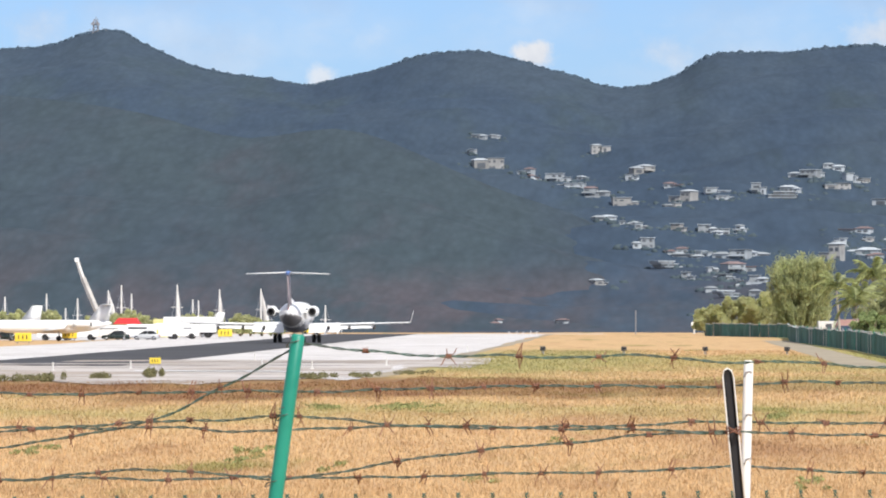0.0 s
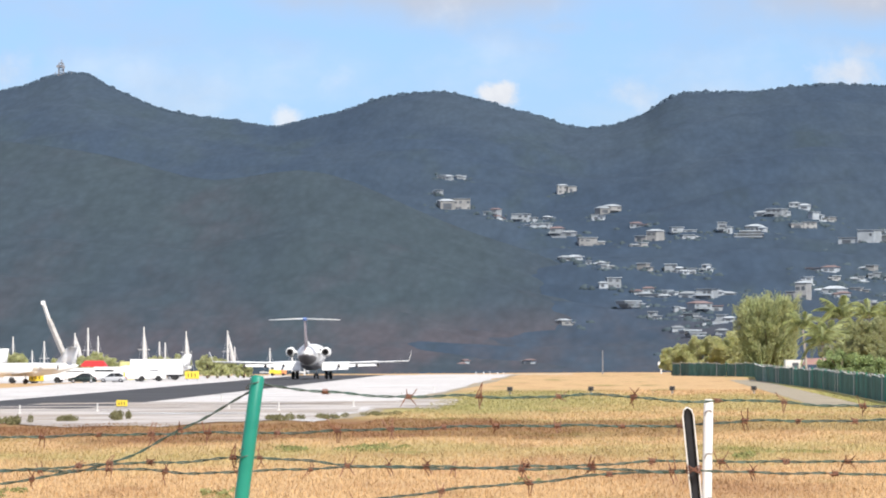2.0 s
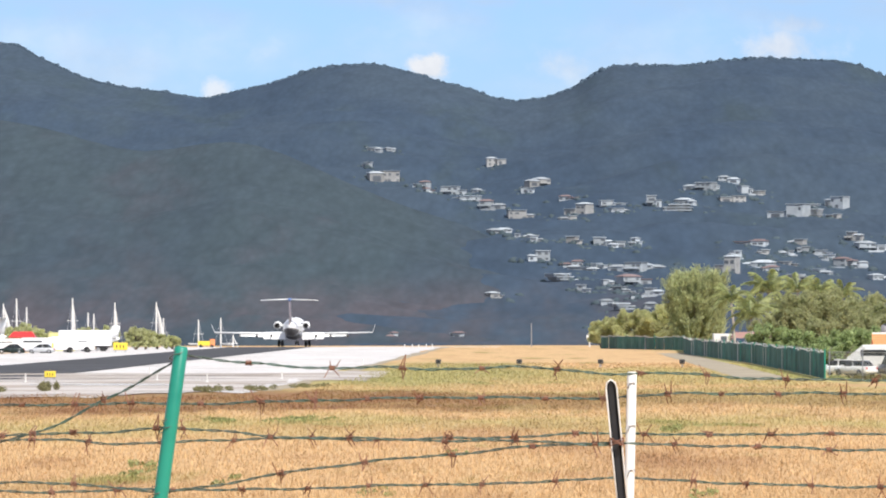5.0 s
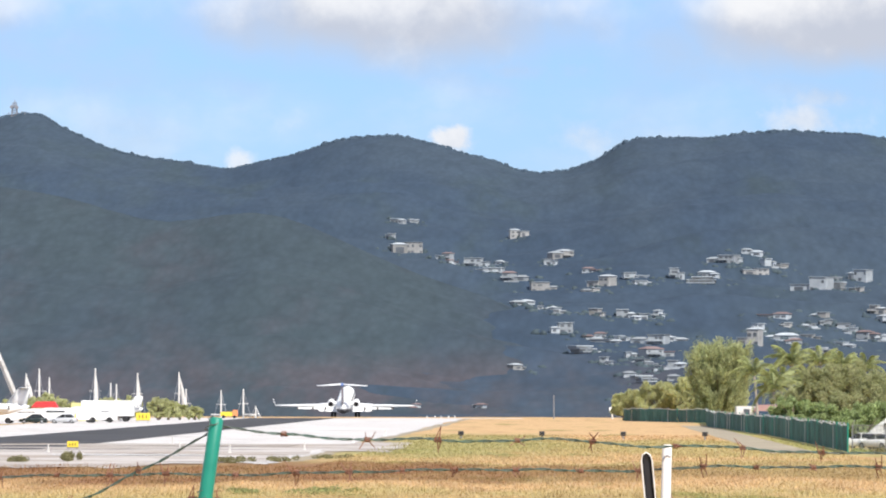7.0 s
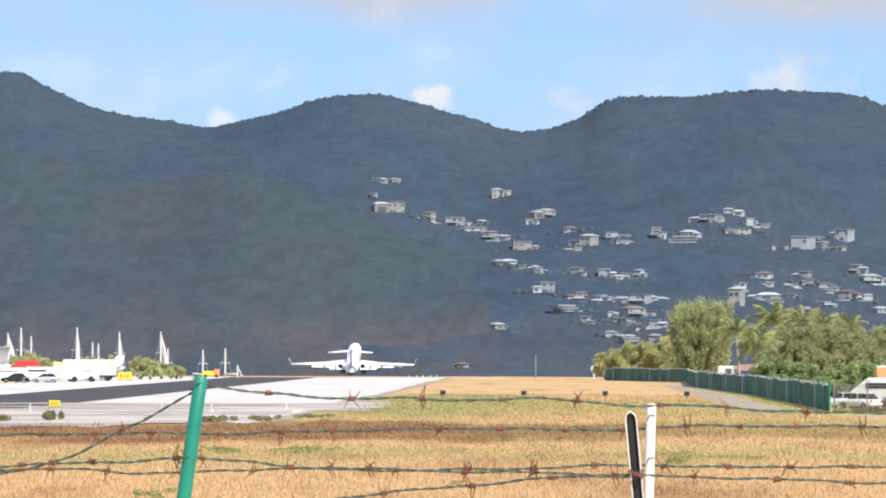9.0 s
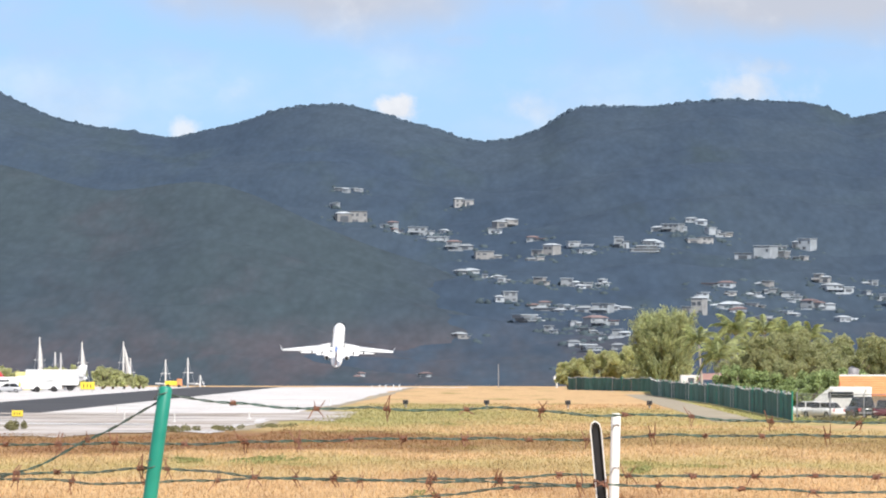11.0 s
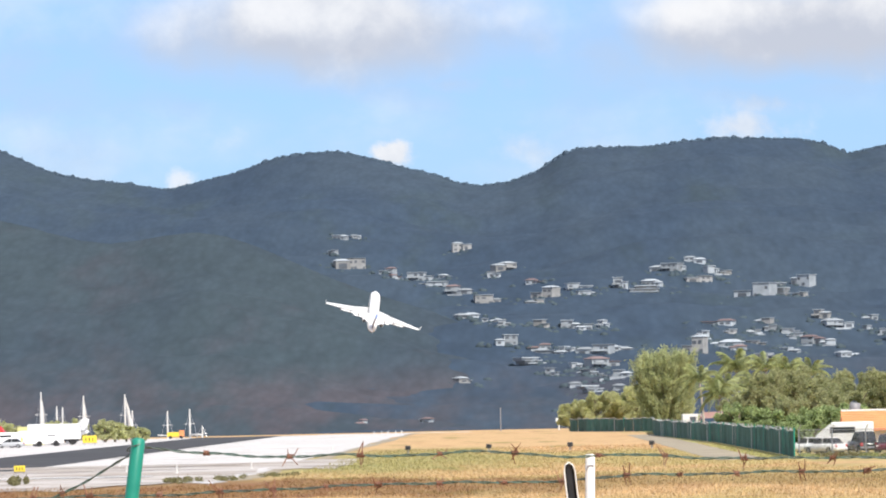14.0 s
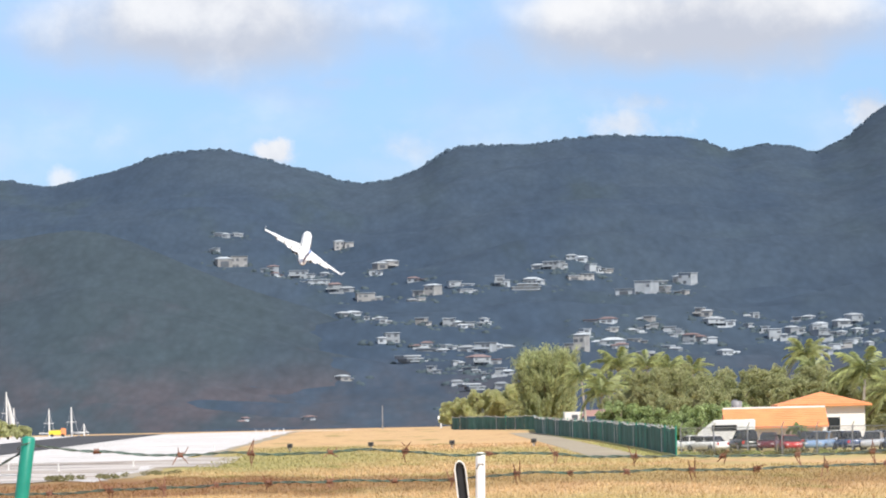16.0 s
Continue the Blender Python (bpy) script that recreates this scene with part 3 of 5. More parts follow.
    fin = part("fin", loft([[(x, y, z) for x, y in ((0, y1), (.16, y1 - .25 * (y1 - y0)), (.17, y0 + .4 * (y1 - y0)), (.02, y0), (-.02, y0), (-.17, y0 + .4 * (y1 - y0)), (-.16, y1 - .25 * (y1 - y0)))]
                                    for z, y1, y0 in ((1.5, -8.2, -13.9), (3.0, -10.2, -14.3), (5.05, -12.4, -15.0))]), FIN, t, "grey and maroon fin", True)
    part("fin_cap", loft([ring(y, 0, 5.1, a, b, 14) for y, a, b in ((-11.9, .05, .05), (-12.6, .26, .24), (-14.5, .28, .26), (-15.6, .05, .06))]), BLUE, fin, "blue fin cap", True)
    part("dorsal_fillet", loft([ring(y, 0, 2.0, a, b, 12) for y, a, b in ((-7.2, .05, .06), (-8.4, .30, .5), (-10.2, .28, .55), (-11.4, .1, .2))]), WHITE, fin, "white dorsal fillet", True)
    for s in (-1, 1):
        part("tailplane", foil((s * .1, -12.5, 5.15), 2.3, (s * 4.27, -14.2, 5.02), 1.15, .10), WHITE, t, "", True)
    for s in (-1, 1):
        g = part("main_gear", tube([(s * 1.6, 2.0, -.3), (s * 2.05, 2.0, -1.75)], [.14, .10]), STEEL, t)
        for dx in (-.27, .27):
            wh = part("tyre", wheel_mesh(.5, .36), TYRE, g, "", True, Matrix.Translation((s * 2.05 + dx, 2.0, -1.70)))
        part("gear_door", box(s * 1.45 - .03, s * 1.45 + .03, 1.4, 2.7, -1.15, -.45, .02), WHITE, g)
    g = part("nose_gear", tube([(0, 12.6, -.4), (0, 12.8, -1.85)], .09), STEEL, t)
    for dx in (-.2, .2):
        part("tyre", wheel_mesh(.34, .2), TYRE, g, "", True, Matrix.Translation((dx, 12.8, -1.86)))
    part("tail_light", loft([ring(y, 0, 1.45, a, a, 8) for y, a in ((-13.6, .08), (-13.85, .05))]), REDP, t, "red tail light")
    return t


airliner = jet(pose(-37.8, 652, 2.17))


# ---- perimeter fence close to the camera ----
FENCE_Y = 15.0


def fx(u):
    """Across the fence, metres from the camera's line, in steps of a 733rd."""
    return (u - 1161) * FENCE_Y / 11000


def fz(v):
    return 3.65 - (v - 546) * FENCE_Y / 11000


def strand_mesh(path, rad=0.0017, pitch=0.075, step=0.010, wrap=0.0020):
    """Two wires laid round one another along a slack line."""
    pts = [Vector(p) for p in path]
    lens = [0.0]
    for a, b in zip(pts, pts[1:]):
        lens.append(lens[-1] + (b - a).length)
    n = int(lens[-1] / step)
    sx = np.linspace(0, lens[-1], n)
    co = np.stack([np.interp(sx, lens, [p[i] for p in pts]) for i in range(3)], -1)
    ker = np.hanning(17)
    ker /= ker.sum()
    for i in (1, 2):
        pad = np.concatenate([np.full(8, co[0, i]), co[:, i], np.full(8, co[-1, i])])
        co[:, i] = np.convolve(pad, ker, "valid")
    ph0 = brnd.uniform(0, 9)
    co[:, 2] += 0.0022 * np.sin(sx * 8.3 + ph0) + 0.0016 * np.sin(sx * 19.0 + 2 * ph0) + 0.0010 * np.sin(sx * 41.0 + 3 * ph0)
    bm = bmesh.new()
    for ph in (0, math.pi):
        tube([(p[0], p[1] + wrap * math.cos(s / pitch * 6.283 + ph), p[2] + wrap * math.sin(s / pitch * 6.283 + ph)) for p, s in zip(co, sx)], rad, 5, bm)
    return bm, sx, co


def barb_mesh(rnd):
    """Two turns of rusty wire with four sharp ends."""
    bm = bmesh.new()
    tube([(0.006 * (i / 20 - 0.5) * 2, 0.0044 * math.cos(i * 1.05), 0.0044 * math.sin(i * 1.05)) for i in range(21)], 0.0015, 5, bm)
    for q in range(4):
        a = rnd.uniform(-0.5, 0.5) + (1.35 if q % 2 else -1.5) + (0.35 if q > 1 else 0)
        l = rnd.uniform(0.019, 0.031)
        x0 = -0.006 + 0.004 * q
        lean = rnd.uniform(-0.014, 0.014)
        tube([(x0, 0.003, 0), (x0 + lean, 0.004 * math.cos(a), l * math.sin(a))], [0.0015, 0.0008], 5, bm)
    return mesh_of(bm, RUSTM, "barb")


brnd = random.Random(11)
BARBS = [barb_mesh(brnd) for i in range(9)]


def barbed_wire(rows, first, gap, y=FENCE_Y, rust=WIRE, pitch=0.085):
    t = thing("barbed_wire", Matrix(), "slack twisted barbed wire with rusty barbs on the fence", "barbed wire", "strands of the perimeter fence")
    bm, sx, co = strand_mesh([(fx(u), y, fz(v)) for u, v in rows], pitch=pitch)
    st = part("strand", bm, rust, t, "", True)
    s = first
    while s < sx[-1] - 0.02:
        i = int(np.searchsorted(sx, s))
        b = part("barb", brnd.choice(BARBS), None, st, "", False, pose(*co[i], brnd.uniform(0, 360), 0, brnd.uniform(-12, 12)) @ Matrix.Scale(brnd.uniform(1.05, 1.4), 4))
        s += gap * brnd.uniform(0.85, 1.15)
    return t


barbed_wire([(522, 606), (580, 615), (650, 622), (720, 627), (790, 629), (870, 627), (950, 635), (1020, 634), (1095, 629), (1170, 632), (1250, 638), (1320, 640), (1390, 639),
             (1460, 644), (1545, 651), (1650, 655), (1760, 652), (1900, 655), (2100, 648), (2300, 650)], 0.17, 0.196)
barbed_wire([(-400, 800), (-200, 796), (0, 791), (60, 783), (100, 778), (180, 766), (250, 750), (300, 738), (340, 715), (385, 690), (440, 660), (500, 626), (516, 612)], 0.07, 0.2)
barbed_wire([(-500, 704), (-200, 703), (0, 700), (150, 700), (300, 699), (410, 698), (520, 697), (630, 693), (740, 691), (850, 689), (960, 689), (1080, 684), (1190, 688), (1320, 684), (1415, 681),
             (1568, 681), (1700, 678), (1900, 680), (2100, 676), (2300, 678)], 0.1, 0.146, y=15.35)
barbed_wire([(-400, 772), (-100, 768), (0, 766), (120, 757), (240, 750), (380, 743), (498, 734)], 0.05, 0.19)
barbed_wire([(508, 736), (600, 742), (700, 751), (840, 756), (1000, 761), (1150, 760), (1290, 763), (1380, 767), (1450, 769), (1568, 773), (1750, 776), (2000, 770), (2300, 776)], 0.03, 0.205)
barbed_wire([(-400, 770), (0, 763), (200, 765), (300, 761), (400, 768), (480, 767), (600, 762), (720, 761), (850, 762), (990, 759), (1150, 757), (1290, 752), (1370, 752), (1450, 754), (1568, 751),
             (1800, 756), (2050, 750), (2300, 752)], 0.22, 0.165, y=15.35)
barbed_wire([(-400, 846), (0, 852), (50, 848), (100, 841), (180, 836), (260, 832), (330, 836), (400, 842), (476, 853)], 0.14, 0.21)
barbed_wire([(484, 853), (560, 842), (650, 829), (710, 813), (790, 803), (860, 795), (1000, 786), (1080, 777), (1160, 769), (1290, 763)], 0.30, 0.21)
barbed_wire([(-400, 858), (0, 856), (100, 851), (210, 858), (350, 857), (480, 850), (650, 852), (770, 850), (880, 848), (1010, 842), (1120, 841), (1200, 835), (1290, 830), (1350, 836), (1440, 840),
             (1568, 844), (1800, 848), (2050, 838), (2300, 842)], 0.12, 0.155, y=15.35)

# leaning green arm, its lower part an upright post that reaches the bank
green = thing("green_fence_post", Matrix(), "green-painted steel fence post with a leaning top arm", "fence post", "posts of the perimeter fence")
p0, p1 = Vector((fx(528), FENCE_Y - 0.03, fz(596))), Vector((fx(488), FENCE_Y - 0.03, fz(884)))
foot = Vector((fx(470), FENCE_Y - 0.03, 2.95))
part("arm", tube([p0 + (p0 - p1).normalized() * 0.006, p0, p0.lerp(p1, 0.5), p1, foot], [0.0120, 0.0165, 0.0172, 0.0178, 0.0178], 16), GREENPAINT, green, "", True)
part("upright", tube([foot + Vector((0, 0, 0.05)), (foot.x, foot.y, 0.8)], 0.024, 14), GREENPAINT, green, "", True)
for u, v in ((522, 605), (503, 735), (484, 852)):
    bm = bmesh.new()
    c = Vector((fx(u), FENCE_Y - 0.03, fz(v)))
    tube([c + Vector((0.0195 * math.cos(a), 0.0195 * math.sin(a), 0.004 * math.sin(a * 2) + 0.012 * math.cos(a))) for a in (i * 0.5 for i in range(14))], 0.0014, 5, bm)
    tube([c + Vector((-0.006, -0.019, 0.004)), c + Vector((-0.010, -0.024, 0.016)), c + Vector((0.002, -0.024, 0.020))], 0.0015, 5, bm)
    part("tie_wire", bm, WIRE, green, "twisted wire tie")

# dark open channel post
chan = thing("black_fence_post", Matrix(), "black rolled-steel channel post with pale edges", "fence post", "posts of the perimeter fence")


def channel(lo, hi, wd, dp, th):
    """A U section from lo to hi, open towards the viewer, with a rounded top."""
    d = (hi - lo)
    prof = [(-wd, -dp), (-wd, 0.0), (-wd * 0.6, dp * 0.6), (wd * 0.6, dp * 0.6), (wd, 0.0), (wd, -dp)]
    prof += [(x * (1 - th / wd), y - th * 0.4) for x, y in reversed(prof)]
    rings = []
    for s, k in ((0, 1), (0.93, 1), (0.975, 0.8), (1.0, 0.35)):
        c = lo + d * s
        rings.append([c + Vector((x * k, y * k, 0)) for x, y in prof])
    return loft(rings)


lo, hi = Vector((fx(1309), FENCE_Y - 0.01, fz(890))), Vector((fx(1287), FENCE_Y - 0.01, fz(653)))
part("web", channel(lo, hi, 0.0125, 0.006, 0.002), BLACKM, chan, "", False)
for s in (-1, 1):
    o = Vector((s * 0.0128, -0.007, 0))
    part("worn_edge", tube([lo + o * 0.9, lo.lerp(hi, 0.5) + o, lo.lerp(hi, 0.94) + o, lo.lerp(hi, 0.985) + o * 0.75, hi + Vector((0, -0.007, 0.002))], 0.0019, 6), POSTW, chan, "pale edge", True)
part("lower_post", tube([lo + Vector((0, 0.004, 0.01)), (lo.x + 0.02, lo.y, 0.8)], 0.016, 10), BLACKM, chan)
bm = bmesh.new()
c = Vector((fx(1297), FENCE_Y - 0.02, fz(760)))
for i in range(4):
    tube([c + Vector((0.017 * math.cos(a), 0.017 * math.sin(a), 0.004 * i - 0.008 + 0.004 * math.sin(3 * a + i))) for a in (k * 0.45 for k in range(15))], 0.0017, 5, bm)
part("rusty_tie", bm, RUSTM, chan, "rusty wire lashing")

post = thing("white_fence_post", Matrix(), "white-painted round steel fence post with wire hooks", "fence post", "posts of the perimeter fence")
a_, b_ = Vector((fx(1328), 15.32, fz(642))), Vector((fx(1322), 15.32, fz(884)))
part("tube", tube([a_ + Vector((0, 0, 0.003)), a_ - Vector((0, 0, 0.004)), b_, (b_.x, b_.y, 0.8)], [0.009, 0.0118, 0.0124, 0.0135], 14), POSTW, post, "", True)
for v in (663, 740, 820):
    cc = Vector((fx(1326), 15.32, fz(v)))
    part("hook", tube([cc + Vector((-0.008, -0.0128, -0.010)), cc + Vector((-0.004, -0.014, 0.002)), cc + Vector((0.006, -0.0135, 0.006)), cc + Vector((0.010, -0.012, 0.001))], 0.0016, 6), STEEL, post, "small wire hook", True)

# chain-link mesh below the strands
bm = bmesh.new()
pitch = 0.0845
NETGREEN = material("net_green", (0.02, 0.085, 0.065), 0.5, 0.3, 0.1)
x = fx(-250)
k = 0
while x < fx(2250):
    zig = []
    top = fz(900 - 16 * (x - fx(-250)) / (fx(1500) - fx(-250)) if x < fx(1500) else 884)
    for j in range(0, 48):
        zig.append((x + (pitch / 2 if j % 2 else 0) + pitch * 0 , 15.34 + 0.003 * (1 if j % 2 else -1), top - j * pitch / 2))
    tube(zig, 0.0016, 3, bm)
    tube([(x + 0.004, 15.34, top - 0.004), (x - 0.004, 15.335, top + 0.006), (x + 0.003, 15.34, top + 0.014)], 0.0022, 4, bm)
    tube([(x - 0.004, 15.34, top - 0.004), (x + 0.004, 15.345, top + 0.006), (x - 0.005, 15.34, top + 0.013)], 0.0022, 4, bm)
    x += pitch
net = thing("chain_link_fence", Matrix(), "green chain-link fence below the barbed wire", "fence")
part("mesh", bm, NETGREEN, net)


# ---- villas on the hillside ----
def any_hill(x, y):
    return max(float(hill_z(x, y)), float(spur_z(x, y)))


vr = random.Random(21)


def roof_on(x0, x1, y0, y1, z, pitched, mat, parent, name="roof"):
    """A flat slab, or a low hipped roof with eaves."""
    if not pitched:
        return part(name, box(x0 - 0.3, x1 + 0.3, y0 - 0.45, y1 + 0.3, z + 0.004, z + 0.26, 0.04), mat, parent)
    a = [(x0 - 0.35, y0 - 0.4), (x1 + 0.35, y0 - 0.4), (x1 + 0.35, y1 + 0.35), (x0 - 0.35, y1 + 0.35)]
    cx, cy, k = (x0 + x1) / 2, (y0 + y1) / 2, 0.45
    return part(name, loft([[(*p, z - 0.12) for p in a], [(*p, z) for p in a], [(cx + (p[0] - cx) * k, cy + (p[1] - cy) * 0.1, z + (x1 - x0) * 0.09 + 0.25) for p in a]]), mat, parent)


def villa(x, y, wd, h, style, z=None):
    """A hillside house built up of a main block, wings and terraces, after its style."""
    wd, h = wd * 1.1, max(1.9, h * 1.12)
    d = max(4.0, wd * 0.6)
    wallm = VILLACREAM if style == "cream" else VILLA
    look_ = {"white": "white villa with pale roofs", "cream": "cream villa with verandas", "red": "white villa with a faded red roof", "terrace": "white villa in stepped terraces"}[style]
    t = thing("villa", pose(x, y, (any_hill(x, y) if z is None else z) - 0.5, 0, 0, vr.uniform(-34, 34)), look_ + " among trees on the hillside", "house", "villas on the hillside")
    if style == "terrace":
        for i in range(3):
            z0, off = h * i / 3, wd * vr.uniform(-0.16, 0.16)
            w2 = wd * vr.uniform(0.32, 0.46)
            tier = part("tier", box(off - w2, off + w2, 1.4 * i, d + 1.4 * i, z0 - (4 if i == 0 else 0.3), z0 + h / 3 - 0.3, 0.04), VILLACREAM, t)
            part("slab", box(off - w2 - 0.4, off + w2 + 0.4, 1.4 * i - 0.9, d + 1.4 * i, z0 + h / 3 - 0.29, z0 + h / 3 + 0.15, 0.04), wallm, tier)
            for k in range(3):
                c = off + w2 * vr.uniform(-0.9, 0.9)
                part("pier", box(c - 0.35, c + 0.35, 1.4 * i - 0.3, 1.4 * i - 0.01, z0 - 0.2, z0 + h / 3 - 0.3), wallm, tier)
        return t
    s = vr.choice((-1, 1))
    cut_ = vr.uniform(0.42, 0.72) if wd > 3.5 else 1.0
    m0, m1 = (-wd / 2, -wd / 2 + wd * cut_) if s > 0 else (wd / 2 - wd * cut_, wd / 2)
    part("wall", box(m0, m1, 0, d, -4, h, 0.05), wallm, t)
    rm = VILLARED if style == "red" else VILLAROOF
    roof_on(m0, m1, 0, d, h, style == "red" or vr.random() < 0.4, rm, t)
    floors = 2 if h > 3.0 else 1
    n = max(1, int((m1 - m0) / 2.2))
    for fl in range(floors):
        for i in range(n):
            if vr.random() < 0.7:
                c, hw = m0 + (m1 - m0) * (i + vr.uniform(0.35, 0.65)) / n, (m1 - m0) / n * vr.uniform(0.18, 0.36)
                part("window", box(c - hw, c + hw, -0.05, 0.06, h * fl / floors + 0.5, h * fl / floors + 0.5 + h / floors * vr.uniform(0.35, 0.5)), SHADE, t)
    if vr.random() < 0.55:
        b0, b1 = m0 - vr.uniform(0, 0.8), m0 + (m1 - m0) * vr.uniform(0.5, 1.0)
        zb = h * 0.45 if floors == 2 else 0.35
        bal = part("veranda", box(b0, b1, -1.6, -0.01, zb - 0.2, zb, 0.03), wallm, t)
        part("parapet", box(b0, b1, -1.62, -1.5, zb + 0.004, zb + 0.5), wallm, bal)
    if cut_ < 1.0:
        w0, w1 = (m1 + 0.004, wd / 2) if s > 0 else (-wd / 2, m0 - 0.004)
        y0, hw = vr.uniform(-1.8, 1.2), h * vr.uniform(0.45, 0.85)
        wing = part("side_wing", box(w0, w1, y0, y0 + d * 0.7, -4, hw, 0.05), wallm, t)
        roof_on(w0, w1, y0, y0 + d * 0.7, hw, vr.random() < 0.5, rm if vr.random() < 0.6 else VILLAROOF, wing, "wing_roof")
        q = (w1 - w0)
        part("window", box(w0 + q * 0.2, w0 + q * vr.uniform(0.5, 0.8), y0 - 0.05, y0 + 0.05, 0.5, hw * 0.7), SHADE, wing)
    if vr.random() < 0.4:
        r0 = vr.uniform(-0.6, -0.2) * wd
        part("garden_wall", box(r0, r0 + wd * vr.uniform(0.5, 0.9), -4.2, -3.9, -3, 0.25), wallm, t)
    return t


VILLAS = {
    "white": ((-98, 3436, 8.1, 2.2), (-89, 3444, 4.4, 1.3), (-100, 3344, 4.3, 2.4), (-48, 3034, 11, 3.9), (-42, 2968, 13.5, 1.9), (-38, 3152, 4.6, 1.7), (-12, 3144, 6.3, 2.6), (-22, 2710, 9.9, 1.7), (-14, 2578, 2.3, 1.4), (-10, 2572, 3.7, 1.4), (-6, 2554, 4.6, 2.3), (-5, 2492, 8.2, 3.6),
              (29, 2912, 10.6, 2.4), (32, 2888, 7.4, 1.6), (48, 2906, 6.3, 5), (63, 2934, 9.1, 2.4), (70, 2992, 13.1, 3.5), (79, 2994, 3.8, 1.4), (86, 3014, 9.3, 3), (94, 2992, 5.4, 3.5), (21, 2544, 6.9, 3.2), (27, 2542, 6.9, 2.3), (34, 2552, 3.2, 3), (12, 2470, 11.2, 1.8),
              (18, 2472, 4.9, 2.5), (12, 2340, 4.7, 2.8), (29, 2466, 12.3, 3.8), (41, 2480, 9, 1.8), (22, 2384, 3.9, 2), (24, 2356, 5.6, 1.3), (29, 2348, 4.3, 1.1), (37, 2250, 6.1, 2.3), (30, 2248, 1.6, 1), (21, 2240, 5.7, 1.6), (36, 2200, 5.6, 1.8), (15, 2110, 1.5, 1.5),
              (106, 2830, 16, 5.7), (124, 2970, 7.6, 1.4), (135, 2972, 9.2, 4.9), (75, 2522, 4.6, 2.8), (97, 2560, 5.6, 1.4), (104, 2568, 4.7, 1.9), (112, 2564, 6.5, 1.6), (113, 2556, 4.6, 1.4), (83, 2506, 11.4, 1.8), (109, 2516, 6.9, 1.8), (126, 2540, 6, 2.1), (135, 2616, 10.5, 3.1),
              (150, 2646, 5.8, 2.2), (147, 2612, 1.9, 1.7), (152, 2598, 2.4, 2.6), (157, 2584, 7, 4), (161, 2578, 6.6, 2.8), (170, 2630, 7.2, 1.7), (166, 2594, 7.1, 2.1), (175, 2596, 7.1, 2.8), (178, 2584, 9.4, 2.1), (171, 2510, 5, 2.7), (183, 2578, 4.7, 1.9), (188, 2598, 10.6, 4),
              (180, 2470, 6.7, 1.8), (169, 2452, 8.5, 2.9), (161, 2410, 8.8, 2.6), (197, 2558, 3.7, 1.9), (186, 2456, 2.2, 1.3), (191, 2574, 4.7, 0.9), (199, 2460, 7.6, 2.7), (213, 2514, 9.1, 2.7), (134, 2502, 9.1, 2)),
    "cream": ((-89, 3312, 15.1, 5.4), (-30, 3394, 9.3, 4), (-6, 3264, 11.9, 3.9), (-14, 2906, 11.1, 4), (11, 2882, 10.5, 4.7), (8, 2848, 7.3, 2.1), (100, 2994, 6.5, 2.2), (87, 2972, 11.3, 3.2), (9, 2546, 6, 2.8), (-20, 2300, 5.4, 2.1),
              (128, 2840, 5.2, 2.1), (87, 2552, 4.6, 1.9), (102, 2606, 6.6, 2.1), (128, 2630, 6.2, 3.6), (69, 2474, 8.1, 6.3), (96, 2530, 6.9, 1.6), (175, 2456, 6.3, 2.5), (95, 2410, 7.5, 2.2)),
    "red": ((-65, 3060, 7.2, 2.2), (-58, 2972, 3.8, 1.9), (-28, 2932, 11.2, 3.7), (8, 2954, 8.1, 1.9), (8, 2480, 8.1, 2), (33, 2380, 10.8, 3.2), (82, 2576, 11.7, 1.9), (119, 2542, 7.9, 3.2), (88, 2494, 6.3, 2)),
    "terrace": ((60, 2894, 13.7, 3.7), (6, 2414, 9.7, 2.9), (26, 2206, 6.8, 2.6), (118, 2842, 7.8, 3.4)),
}
gs = np.random.RandomState(31)
garden = []
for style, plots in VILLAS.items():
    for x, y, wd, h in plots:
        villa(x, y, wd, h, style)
        for i in range(9):                        # garden trees round each house
            px, py = x + gs.uniform(-1.1, 1.1) * (wd + 2), y + gs.uniform(-14, 12)
            garden.append((px, py, any_hill(px, py) - 0.4, gs.uniform(0.7, 1.8)))
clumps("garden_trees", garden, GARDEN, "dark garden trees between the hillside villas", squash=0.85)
for x, y in ((-52.5, 2054), (-32.0, 2058)):       # cottages at the foot of the spur
    villa(x, y, 3.4, 1.8, "red", any_hill(x, y) - 0.3)

# relay mast on the left-hand summit, and a lone pole at the hill foot
mast = thing("relay_mast", pose(-379, 4195, 190), "grey lattice relay mast with aerials on the summit", "radio mast")
for sx in (-1, 1):
    for sy in (-1, 1):
        part("leg", tube([(sx * 2.4, sy * 2.4, -6), (sx * 1.3, sy * 1.3, 8.5)], 0.28, 6), MASTGREY, mast)
for i in range(6):
    q = 2.4 - 1.1 * (i * 1.6 + 6) / 14.5
    part("bracing", tube([(-q, -q, i * 1.6), (q, -q, i * 1.6 + 1.4), (q, q, i * 1.6), (-q, q, i * 1.6 + 1.4), (-q, -q, i * 1.6)], 0.22, 5), MASTGREY, mast)
part("platform", box(-2.3, 2.3, -2.3, 2.3, 6.1, 6.5, 0.1), MASTGREY, mast)
part("top_aerial", tube([(0.2, 0, 6.5), (0.2, 0, 11)], 0.25, 6), MASTGREY, mast)
for dx, z0 in ((-1.9, 8.6), (1.9, 8.2)):
    part("dish", tube([(dx, -2.3, z0 - 2.4), (dx, -2.9, z0 - 2.4)], [0.9, 1.1], 12), MASTGREY, mast)
